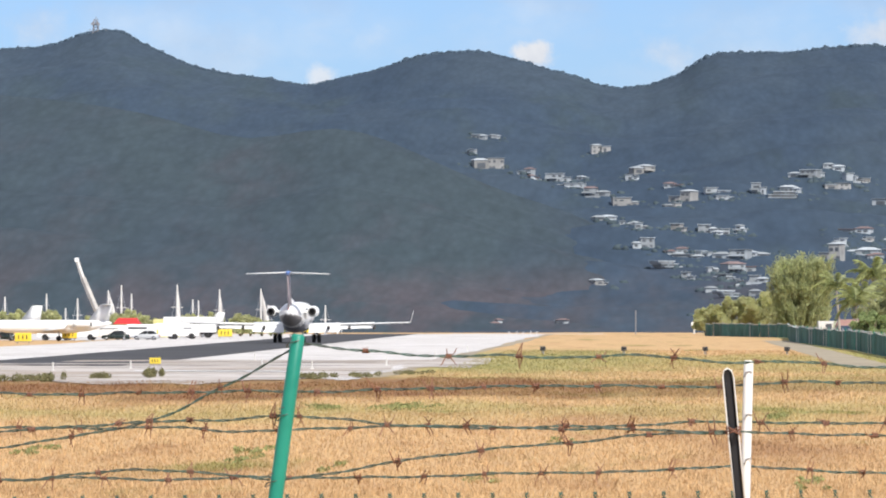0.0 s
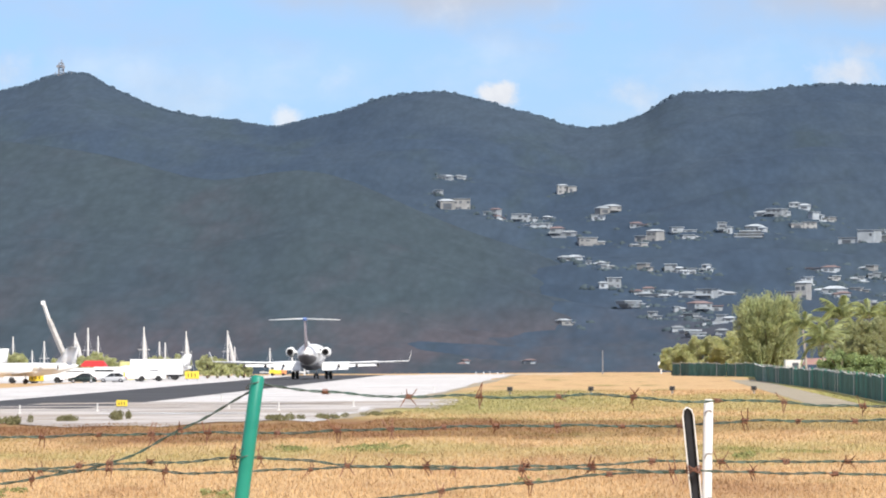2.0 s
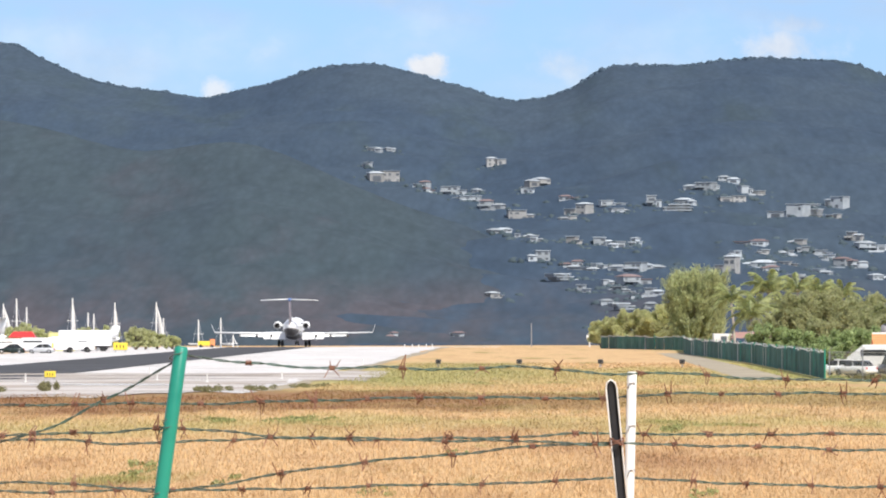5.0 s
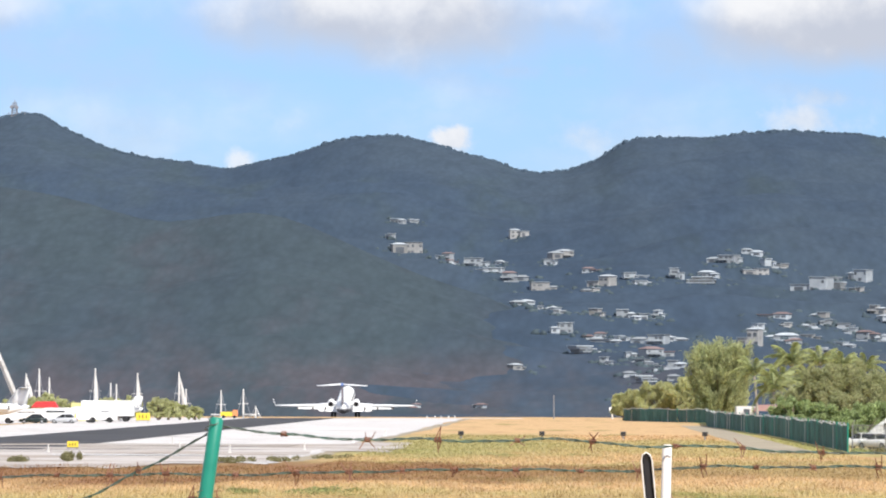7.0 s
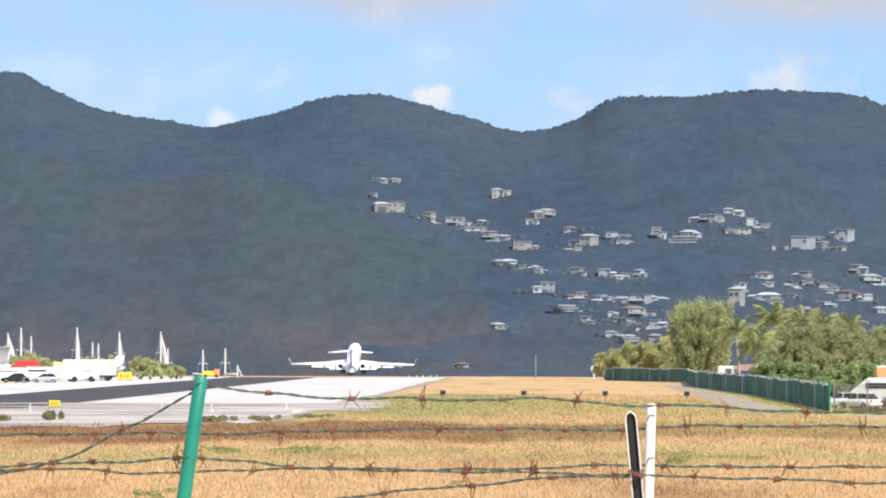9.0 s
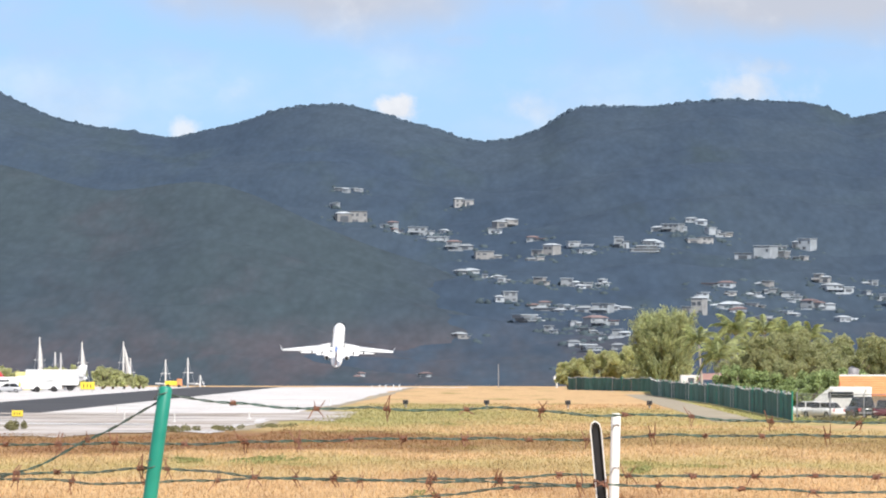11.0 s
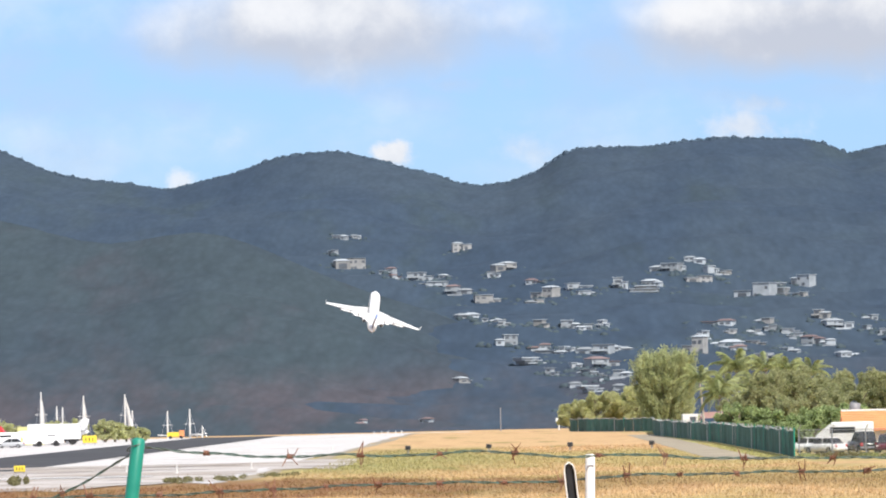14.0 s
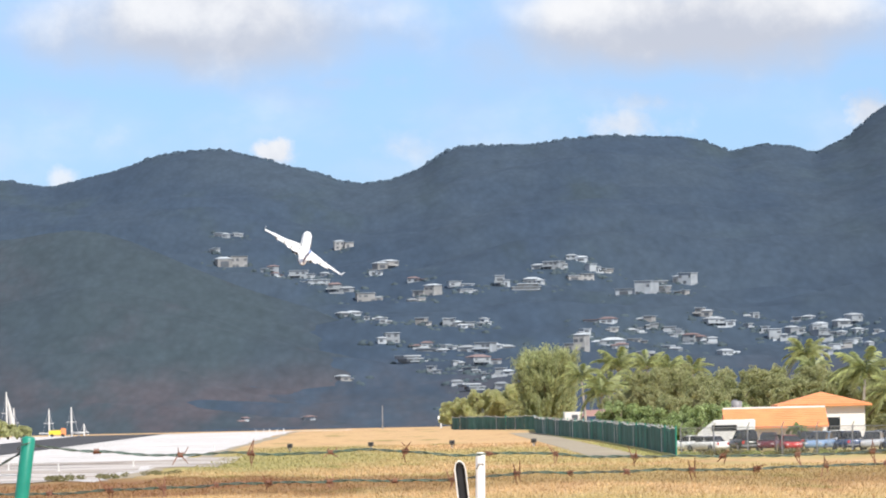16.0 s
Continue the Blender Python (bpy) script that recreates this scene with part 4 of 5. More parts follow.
for dx, z0 in ((4.6, 1.6), (7.0, 0.6), (-3.9, 0.8)):
    part("aerial", tube([(dx, 0, -6), (dx, 0, z0 + 2)], 0.25, 6), MASTGREY, mast)
pole = thing("lone_pole", pose(-5.2, 1600, -4.5), "slim grey pole at the foot of the hills", "pole")
part("shaft", tube([(0, 0, -4), (0, 0, 7.6)], [0.22, 0.12], 8), GREY, pole)

# ---- trees ----
lr = np.random.RandomState(4)


def leaf_mesh(name, lobes, per, size, mat, droop=0.0, stretch=1.0):
    """Many small bent leaf sprays spread through uneven lobes: lobes are x, y, z, rx, ry, rz."""
    P = []
    for x, y, z, rx, ry, rz in lobes:
        n = int(per * (rx * ry * rz) ** 0.5)
        d = lr.normal(size=(n, 3))
        d /= np.linalg.norm(d, axis=1)[:, None]
        r = (0.45 + 0.62 * lr.rand(n, 1) ** 0.6) * (1 + 0.25 * np.sin(d[:, :1] * 7 + x) * np.cos(d[:, 2:] * 6 + z))
        P.append(d * r * (rx, ry, rz) + (x, y, z))
    P = np.concatenate(P)
    n = len(P)
    a = lr.normal(size=(n, 3))
    a[:, 2] = a[:, 2] * stretch - droop
    a /= np.linalg.norm(a, axis=1)[:, None]
    b = np.cross(a, lr.normal(size=(n, 3)))
    b /= np.linalg.norm(b, axis=1)[:, None]
    s = size * (0.6 + 0.8 * lr.rand(n, 1))
    V = np.stack([P - a * s, P + b * s * 0.5, P + a * s, P - b * s * 0.45], 1).reshape(-1, 3)
    return raw(name, V, np.arange(4 * n).reshape(-1, 4), mat)


def limbs(h, spread, n, rnd, r0=0.2):
    """A forked trunk from the ground up into the crown."""
    bm = bmesh.new()
    tube([(0, 0, -0.4), (0.08, 0.05, h * 0.25), (0.0, 0.1, h * 0.5), (0.1, 0.0, h * 0.8)], [r0, r0 * 0.8, r0 * 0.55, r0 * 0.2], 8, bm)
    for i in range(n):
        a = 2 * math.pi * i / n + rnd.uniform(-0.4, 0.4)
        z0 = h * rnd.uniform(0.18, 0.5)
        r = spread * rnd.uniform(0.5, 0.9)
        tube([(0, 0, z0), (r * 0.5 * math.cos(a), r * 0.5 * math.sin(a), z0 + h * 0.16), (r * math.cos(a), r * math.sin(a), z0 + h * rnd.uniform(0.25, 0.4))], [r0 * 0.45, r0 * 0.3, r0 * 0.1], 6, bm)
    return bm


tr = random.Random(3)


def broadleaf(x, y, h, r, mat=None, label="broad bushy olive-green tree behind the airfield fence", per=1500, size=0.10, low=0.12):
    t = thing("tree", pose(x, y, float(ground_z(x, y)), 0, 0, tr.uniform(0, 360)), label, "tree")
    part("trunk", limbs(h, r, 6, tr), BARK, t)
    lobes = []
    for i in range(64):
        a, q = tr.uniform(0, 6.28), tr.uniform(0.02, 1.0) ** 0.7
        z = h * (low + 0.08 + (0.94 - low - 0.2 * q * q) * tr.random() ** 0.85 * 0.92)
        k = r * tr.uniform(0.09, 0.22)
        lobes.append((r * q * math.cos(a), r * q * math.sin(a), z, k, k, k * tr.uniform(0.6, 1.5)))
    part("crown", leaf_mesh("crown", lobes, per, size, mat or LEAF), None, t)
    return t


def casuarina(x, y, h, r):
    """Feathery tree: branchlets sweep up and out of the limbs, each hung with long thin needles."""
    t = thing("casuarina_tree", pose(x, y, float(ground_z(x, y)) - 0.3), "tall feathery grey-green casuarina over the green fence", "tree")
    part("trunk", limbs(h * 0.95, r * 0.8, 9, tr, 0.28), BARK, t)
    P, D = [], []
    for i in range(520):
        a, q = lr.uniform(0, 6.283), lr.rand() ** 0.55
        z0 = h * (0.10 + 0.66 * lr.rand())
        rim = r * min(1.0, 0.62 + 0.9 * z0 / h) * (1 - 0.35 * max(0.0, z0 / h - 0.55))
        base = np.array((rim * q * 0.75 * math.cos(a), rim * q * 0.75 * math.sin(a), z0))
        way_ = np.array((math.cos(a) * 0.5 * q, math.sin(a) * 0.5 * q, 0.75 + 0.3 * lr.rand()))
        way_ /= np.linalg.norm(way_)
        n_ = 95
        u = lr.rand(n_, 1) ** 0.8
        P.append(base + way_ * u * h * lr.uniform(0.12, 0.24) + lr.normal(size=(n_, 3)) * (0.10 + 0.16 * u))
        D.append(way_ * 1.1 + lr.normal(size=(n_, 3)) * 0.45)
    P, D = np.concatenate(P), np.concatenate(D)
    D /= np.linalg.norm(D, axis=1)[:, None]
    side = np.cross(D, lr.normal(size=P.shape))
    side /= np.linalg.norm(side, axis=1)[:, None]
    l_ = 0.24 * (0.6 + 0.8 * lr.rand(len(P), 1))
    V = np.stack([P - D * l_, P + side * 0.045, P + D * l_, P - side * 0.045], 1).reshape(-1, 3)
    part("crown", raw("crown", V, np.arange(len(V)).reshape(-1, 4), NEEDLE), None, t)
    return t


def frond_mesh(l, sag, rnd):
    """An arching rib with drooping leaflets on both sides."""
    bm = bmesh.new()
    n = 17
    pts = [Vector((l * i / n * (1 - 0.18 * (i / n) ** 2), 0, l * (0.42 * (i / n) - (0.45 + sag) * (i / n) ** 2))) for i in range(n + 1)]
    tube(pts, [0.035 * (1 - 0.85 * i / n) for i in range(n + 1)], 4, bm)
    for i in range(2, n + 1):
        p = pts[i]
        ll = l * 0.26 * math.sin(math.pi * (0.12 + 0.83 * i / n)) ** 0.7
        for s in (-1, 1):
            for k in (0.0, 0.5):
                q = p.lerp(pts[i - 1], k)
                tip = q + Vector((ll * 0.45, s * ll * rnd.uniform(0.45, 0.7), -ll * rnd.uniform(0.55, 1.0)))
                wv = Vector((0.042 + 0.008 * l, 0, 0.01))
                mid = q.lerp(tip, 0.5) + Vector((0, 0, ll * 0.10))
                v = [bm.verts.new(c) for c in (q - wv * 0.4, q + wv * 0.4, mid + wv * 0.6, tip, mid - wv * 0.6)]
                bm.faces.new(v)
    return mesh_of(bm, FROND, "frond")


FRONDS = [frond_mesh(2.6, s, tr) for s in (0.05, 0.25, 0.45, 0.7, 1.0)]


def palm(x, y, h, k=1.0, lean=0.0):
    t = thing("coconut_palm", pose(x, y, float(ground_z(x, y)) - 0.2, 0, 0, tr.uniform(0, 360)), "coconut palm with arching yellow-green fronds", "palm tree", "palms behind the fence")
    top = Vector((lean * 0.6, lean * 0.3, h))
    part("trunk", tube([(0, 0, -0.2), (0.02, 0, 0.5), (lean * 0.25, lean * 0.1, h * 0.5), top], [0.24, 0.17, 0.13, 0.11], 10), PALMBARK, t, "", True)
    for i in range(17):
        a = i * 137.5 + tr.uniform(-12, 12)
        up = i / 19
        part("frond", FRONDS[min(4, int(up * 5))], None, t, "", False, Matrix.Translation(top) @ pose(0, 0, 0, 0, -52 + 62 * up, a) @ Matrix.Scale(k * tr.uniform(0.85, 1.15), 4))
    for i in range(5):
        a = i * 1.26
        b = bmesh.new()
        bmesh.ops.create_icosphere(b, subdivisions=2, radius=0.13, matrix=Matrix.Translation(top + Vector((0.2 * math.cos(a), 0.2 * math.sin(a), -0.22))))
        part("coconut", b, LEAF, t)
    return t


casuarina(18.5, 790, 11.2, 4.4)
for x, y, h, r in ((8.2, 838, 4.0, 2.6), (11.5, 834, 5.4, 3.4), (14.8, 832, 5.8, 3.4), (6.8, 850, 3.2, 1.8), (17.6, 800, 5.0, 3.0)):
    broadleaf(x, y, h, r, HAZELEAF, "low bushy olive shrub behind the fence corner")
for x, y, h, k in ((20.4, 690, 6.2, 1.15), (21.6, 668, 4.4, 1.2), (23.9, 690, 7.3, 1.3), (25.4, 676, 4.6, 1.2), (22.8, 684, 5.2, 1.1), (26.4, 660, 7.2, 1.0), (39.0, 600, 8.8, 1.1), (28.0, 655, 6.9, 1.0),
                   (38.0, 515, 6.6, 1.4), (40.6, 512, 4.9, 1.2), (30.0, 640, 6.9, 0.95), (43.5, 530, 6.6, 1.1), (37.5, 560, 7.2, 0.9)):
    palm(x, y, h, k, tr.uniform(-1.0, 1.0))
for x, y, h, r in ((26.4, 640, 7.4, 3.2), (28.6, 620, 7.6, 3.6), (31.0, 612, 7.2, 3.4), (32.6, 585, 7.6, 3.4), (34.0, 560, 7.6, 3.6), (30.0, 565, 6.8, 3.2), (36.0, 545, 7.2, 3.4), (27.3, 560, 5.4, 3.0),
                   (24.8, 575, 5.0, 2.7), (37.2, 520, 6.6, 3.2), (33.2, 520, 6.4, 3.0), (41.5, 525, 6.8, 3.2), (24.0, 610, 5.6, 2.6), (45.0, 540, 7.0, 3.4), (48.5, 560, 7.0, 3.4), (22.6, 640, 4.6, 2.2)):
    broadleaf(x, y, h, r)
for x, y, h, r in ((22.0, 478, 3.7, 2.3), (24.4, 492, 4.3, 2.4), (20.2, 510, 3.6, 2.2), (26.8, 500, 4.6, 2.4), (19.2, 545, 3.4, 2.0), (28.6, 448, 2.9, 0.9), (36.2, 440, 3.0, 1.3), (38.0, 452, 3.8, 1.8)):
    broadleaf(x, y, h, r, LEAFG, "fresh green leafy bush beside the parking yard")


# ---- green screened fence and chain-link yard fence ----
def fence_run(points, gap, name, label):
    """Panels between posts along a line of corners."""
    t = thing(name, Matrix(), label, "fence")
    rnd = random.Random(9)
    for (x0, y0), (x1, y1) in zip(points, points[1:]):
        n = max(1, round(math.hypot(x1 - x0, y1 - y0) / gap))
        for i in range(n):
            a, b = (x0 + (x1 - x0) * i / n, y0 + (y1 - y0) * i / n), (x0 + (x1 - x0) * (i + 1) / n, y0 + (y1 - y0) * (i + 1) / n)
            za, zb = float(ground_z(*a)), float(ground_z(*b))
            d = Vector((b[0] - a[0], b[1] - a[1], 0)).normalized()
            nrm = Vector((-d.y, d.x, 0)) * 0.015
            bm = bmesh.new()
            k = 5
            h = 1.7 + rnd.uniform(-0.07, 0.07)
            lo, hi = [], []
            for j in range(k + 1):
                q = j / k
                p = Vector((a[0] + (b[0] - a[0]) * q, a[1] + (b[1] - a[1]) * q, za + (zb - za) * q)) + nrm * 6 * math.sin(q * 9 + i)
                lo.append(p + Vector((0, 0, 0.03)))
                hi.append(p + Vector((0, 0, h - 0.10 * math.sin(math.pi * q) + rnd.uniform(-0.02, 0.02))))
            loft([[l + nrm, u + nrm, u - nrm, l - nrm] for l, u in zip(lo, hi)], bm)
            part("screen_panel", bm, SCREEN, t)
            part("post", tube([(a[0], a[1], za - 0.2), (a[0], a[1], za + 1.85)], 0.05, 6), STEEL if i % 3 else GREENPAINT, t)
            part("top_band", tube([hi[0] + Vector((0, 0, 0.02)), hi[2] + Vector((0, 0, 0.03)), hi[-1] + Vector((0, 0, 0.02))], 0.035, 5), OLDWHITE, t, "pale top cord")
    return t


fence_run([(17.15, 390), (17.2, 440), (17.1, 536), (14.7, 680), (16.3, 768), (6.4, 815)], 5.6, "green_fence", "green fabric-screened fence with posts along the field edge")

yard = thing("yard_fence", Matrix(), "see-through chain-link yard fence with angled post tops", "fence")
for i in range(12):
    x, y = 17.35 + i * 1.9, 388 - i * 3.4
    p = part("post", tube([(x, y, -0.2), (x, y, 1.75)], 0.045, 8), STEEL, yard)
    part("outrigger", tube([(x, y, 1.72), (x + 0.12, y - 0.22, 2.0)], 0.03, 6), STEEL, p)
    if i < 11:
        for z in (0.08, 0.9, 1.7):
            part("rail", tube([(x, y, z), (x + 1.9, y - 3.4, z)], 0.022 if z > 1 else 0.012, 5), STEEL, yard)
        bm = bmesh.new()
        for j in range(26):
            q0, q1 = j / 26, (j + 1) / 26
            tube([(x + 1.9 * q0, y - 3.4 * q0, 0.08), (x + 1.9 * q1, y - 3.4 * q1, 1.7)], 0.006, 3, bm)
            tube([(x + 1.9 * q1, y - 3.4 * q1, 0.08), (x + 1.9 * q0, y - 3.4 * q0, 1.7)], 0.006, 3, bm)
        part("netting", bm, STEEL, yard)


# ---- houses beside the field ----
def hip(x0, x1, y0, y1, z0, z1, over=0.5, th=0.14):
    """A hipped roof as one shell with an eave edge."""
    a = [(x0 - over, y0 - over), (x1 + over, y0 - over), (x1 + over, y1 + over), (x0 - over, y1 + over)]
    inset = min(x1 - x0, y1 - y0) * 0.5
    c = (y0 + y1) / 2
    r = [(x0 + inset, c - 0.06), (x1 - inset, c - 0.06), (x1 - inset, c + 0.06), (x0 + inset, c + 0.06)]
    return loft([[(p[0], p[1], z0 - th) for p in a], [(p[0], p[1], z0) for p in a], [(p[0], p[1], z1) for p in r]])


def course(x0, x1, ya, za, yb, zb, parent):
    """One row of roof tiles that lies on the slope, its lower edge a little proud."""
    part("tile_course", loft([[(x0, ya, za + 0.004), (x1, ya, za + 0.004), (x1, ya, za + 0.045), (x0, ya, za + 0.045)], [(x0, yb, zb + 0.004), (x1, yb, zb + 0.004), (x1, yb, zb + 0.012), (x0, yb, zb + 0.012)]]), ORANGE, parent)


def tile_rows(x0, x1, y0, y1, z0, z1, n, parent):
    """Courses of roof tile on the slope that faces the field."""
    for i in range(n):
        q0, q1 = i / n, (i + 0.96) / n
        ins = min(x1 - x0, y1 - y0) * 0.5 * q1
        course(x0 + ins, x1 - ins, y0 + (y1 - y0) * 0.5 * q0, z0 + (z1 - z0) * q0, y0 + (y1 - y0) * 0.5 * q1, z0 + (z1 - z0) * q1, parent)


hs = thing("orange_roof_house", pose(0, 0, -1.2), "white stucco house with bright orange hipped tile roofs", "house")
part("low_wing", box(23.8, 30.6, 452.5, 458.5, -0.2, 2.5, 0.03), STUCCO, hs)
r1 = part("low_roof", loft([[(23.4, 451.9, 2.42), (31.0, 451.9, 2.42), (31.0, 459.1, 2.42), (23.4, 459.1, 2.42)], [(23.4, 451.9, 2.56), (31.0, 451.9, 2.56), (31.0, 459.1, 2.56), (23.4, 459.1, 2.56)],
                            [(23.6, 455.4, 3.85), (31.0, 455.4, 3.85), (31.0, 455.6, 3.85), (23.6, 455.6, 3.85)]]), ORANGE, hs, "orange tile roof")
for i in range(10):
    q0, q1 = i / 10, (i + 0.96) / 10
    course(23.45, 30.95, 451.9 + 3.5 * q0, 2.56 + 1.29 * q0, 451.9 + 3.5 * q1, 2.56 + 1.29 * q1, r1)
part("ridge_cap", tube([(23.5, 455.5, 3.88), (31.0, 455.5, 3.88)], .1, 8), OLDWHITE, r1)
part("main_block", box(28.9, 35.0, 470, 478, -0.2, 4.0, 0.03), STUCCO, hs)
r2 = part("main_roof", hip(28.9, 35.0, 470, 478, 4.05, 5.0), ORANGE, hs, "orange tile roof")
tile_rows(28.4, 35.5, 469.5, 478.5, 4.06, 5.01, 7, r2)
for cx, z0, y in ((25.0, 0.8, 452.5), (27.2, 0.8, 452.5), (29.3, 0.8, 452.5), (30.3, 1.9, 470), (32.6, 1.9, 470), (34.1, 0.4, 470)):
    wn = part("window", box(cx - 0.5, cx + 0.5, y - 0.03, y + 0.04, z0, z0 + 1.15), GLASS, hs)
    part("frame", box(cx - 0.58, cx + 0.58, y - 0.05, y - 0.031, z0 - 0.10, z0, 0.01), OLDWHITE, wn)
part("water_tank", tube([(24.6, 457.4, 3.1), (24.6, 457.4, 3.9), (24.65, 457.4, 4.45), (24.7, 457.4, 4.55)], [0.3, 0.40, 0.40, 0.25], 14), GREY, hs, "grey roof tank", True)

h2 = thing("white_cottage", pose(0, 0, 0), "small white gabled cottage with a red roof behind the fence", "house")
part("wall", box(18.4, 20.5, 705, 711, -0.2, 2.2, 0.03), STUCCO, h2)
part("porch", box(22.4, 24.6, 700, 706, -0.2, 1.6, 0.03), STUCCO, h2)
part("roof", loft([[(20.3, 700, 1.7), (24.9, 700, 1.7), (24.9, 707, 1.7), (20.3, 707, 1.7)], [(20.6, 703.3, 2.4), (24.5, 703.3, 2.4), (24.5, 703.7, 2.4), (20.6, 703.7, 2.4)]]), TERRA, h2)
part("gable", loft([[(22.6, 699.7, 1.5), (24.4, 699.7, 1.5), (23.5, 699.7, 2.2)], [(22.6, 699.9, 1.5), (24.4, 699.9, 1.5), (23.5, 699.9, 2.2)]]), STUCCO, h2)
part("door", box(19.2, 19.9, 704.95, 705.02, 0, 1.9), SHADE, h2)
shed = thing("red_roof_shed", pose(0, 0, 0), "low shed with a dark red roof behind the fence", "shed")
part("wall", box(24.3, 26.6, 640, 645, -1.2, 1.2, 0.03), OLDWHITE, shed)
part("roof", loft([[(24.0, 639.6, 1.25), (26.9, 639.6, 1.25), (26.9, 645.4, 1.25), (24.0, 645.4, 1.25)], [(24.3, 642.3, 2.0), (26.6, 642.3, 2.0), (26.6, 642.7, 2.0), (24.3, 642.7, 2.0)]]), VILLARED, shed)


# ---- parked cars ----
def car(x, y, turn, paint, label, k=1.0, tall=0.0, z=None):
    """A car that points along its own +y: body, cabin glass, lamps, wheels."""
    t = thing("car", pose(x, y, float(ground_z(x, y)) if z is None else z, 0, 0, turn) @ Matrix.Scale(k * 0.8, 4), label, "car", "cars in the parking yard")
    H_ = 0.82 + tall * 0.3

    def sec(y_, w_, z0, z1, r=0.12):
        return [(-w_ + r, y_, z0), (w_ - r, y_, z0), (w_, y_, z0 + r), (w_, y_, z1 - r), (w_ - r, y_, z1), (-w_ + r, y_, z1), (-w_, y_, z1 - r), (-w_, y_, z0 + r)]
    part("body", loft([sec(-2.15, .70, .35, .72), sec(-2.05, .80, .24, .86), sec(-1.2, .86, .20, H_ + .08), sec(0.4, .87, .20, H_ + .06), sec(1.3, .85, .20, .82 + tall * .2), sec(2.0, .78, .25, .70 + tall * .2), sec(2.12, .68, .34, .6)]), paint, t, "", True)
    top = 1.42 + tall
    cab = part("cabin", loft([sec(-1.75 - tall * .6, .70, H_ - .05, H_ + .05, .04), sec(-1.2 - tall * .9, .66, H_ - .05, top - .05, .1), sec(0.1, .64, H_ - .05, top, .1), sec(1.05, .72, H_ - .05, H_ + .06, .04)]), GLASS, t, "dark window glass")
    part("roof", box(-.60, .60, -1.15 - tall * .9, .12, top - .06, top + .02, .04), paint, cab)
    for s in (-1, 1):
        part("pillar", tube([(s * .66, -.35, H_), (s * .63, -.35, top - .03)], .05, 5), paint, cab)
        part("headlight", box(s * .58 - .14, s * .58 + .14, 2.02, 2.12, .52, .66, .03), OLDWHITE, t, "clear headlight")
        part("tail_lamp", box(s * .62 - .11, s * .62 + .11, -2.16, -2.06, .58, .80, .02), REDP, t, "red tail lamp")
        part("mirror", box(s * .95 - .08, s * .95 + .08, .62, .74, .86, .98, .03), paint, t)
        for yy in (-1.32, 1.32):
            wh = part("tyre", wheel_mesh(.31, .2), TYRE, t, "", True, Matrix.Translation((s * .78, yy, .31)))
            part("rim", wheel_mesh(.19, .21), STEEL, wh, "", True)
    part("bumper", box(-.74, .74, -2.2, -2.08, .36, .52, .03), GREY if paint is not WHITE else WHITE, t)
    return t


PAINTS = {n: material("car_" + n, c, 0.25, 0.05, 2.0) for n, c in (("dark_green", (.012, .022, .02)), ("maroon", (.10, .012, .02)), ("red", (.45, .02, .025)), ("pale_blue", (.22, .34, .52)),
                                                                 ("blue", (.03, .07, .17)), ("silver", (.45, .46, .48)))}
car(19.2, 416, 58, WHITE, "white saloon car parked by the green fence", 0.92)
car(20.1, 411, 40, WHITE, "white hatchback with its side to the field", 0.92)
car(22.5, 410, 12, PAINTS["dark_green"], "dark green off-road car in the yard", 1.01, 0.3)
car(24.0, 408, 170, PAINTS["maroon"], "maroon pickup-sized car in the yard", 0.92, 0.2)
car(25.2, 404, 186, PAINTS["red"], "bright red small car facing the field", 0.88)
car(27.0, 402, 160, PAINTS["pale_blue"], "pale blue metallic saloon in the yard", 0.97, 0.15)
car(28.7, 400, 12, PAINTS["blue"], "dark blue car parked in the yard", 0.97, 0.15)
car(30.1, 398, 168, PAINTS["silver"], "silver hatchback parked in the yard", 0.97, 0.1)
car(31.6, 396, 14, PAINTS["blue"], "dark blue saloon parked in the yard", 0.97)
car(27.4, 424, 8, PAINTS["dark_green"], "dark car in the second row", 0.92, 0.1)
car(29.6, 424, 172, WHITE, "white car in the second row", 0.92, 0.1)
car(32.5, 422, 10, PAINTS["dark_green"], "dark green car in the second row", 0.92, 0.1)


def van(x, y, turn, paint, label, l=5.4, h=2.3):
    t = thing("van", pose(x, y, float(ground_z(x, y)), 0, 0, turn), label, "van")
    part("body", box(-.95, .95, -l / 2, l / 2 - 1.1, .35, h, .12), paint, t)
    c = part("cab", loft([[(-.92, l / 2 - 1.1, .35), (.92, l / 2 - 1.1, .35), (.92, l / 2 - 1.1, h - .1), (-.92, l / 2 - 1.1, h - .1)], [(-.9, l / 2 - .5, .35), (.9, l / 2 - .5, .35), (.85, l / 2 - .5, 1.5), (-.85, l / 2 - .5, 1.5)],
                      [(-.85, l / 2, .4), (.85, l / 2, .4), (.82, l / 2, 1.1), (-.82, l / 2, 1.1)]]), paint, t)
    part("windscreen", box(-.75, .75, l / 2 - .85, l / 2 - .75, 1.25, h - .35, .03), GLASS, c)
    for s in (-1, 1):
        part("side_window", box(s * .95 - .02, s * .95 + .02, -l * .3, l * .2, 1.25, h - .35, .01), GLASS, t)
        for yy in (-l * .3, l * .28):
            part("tyre", wheel_mesh(.36, .22), TYRE, t, "", True, Matrix.Translation((s * .86, yy, .36)))
    return t


van(22.2, 426, 68, WHITE, "white panel van parked in the yard", 3.6, 2.0)

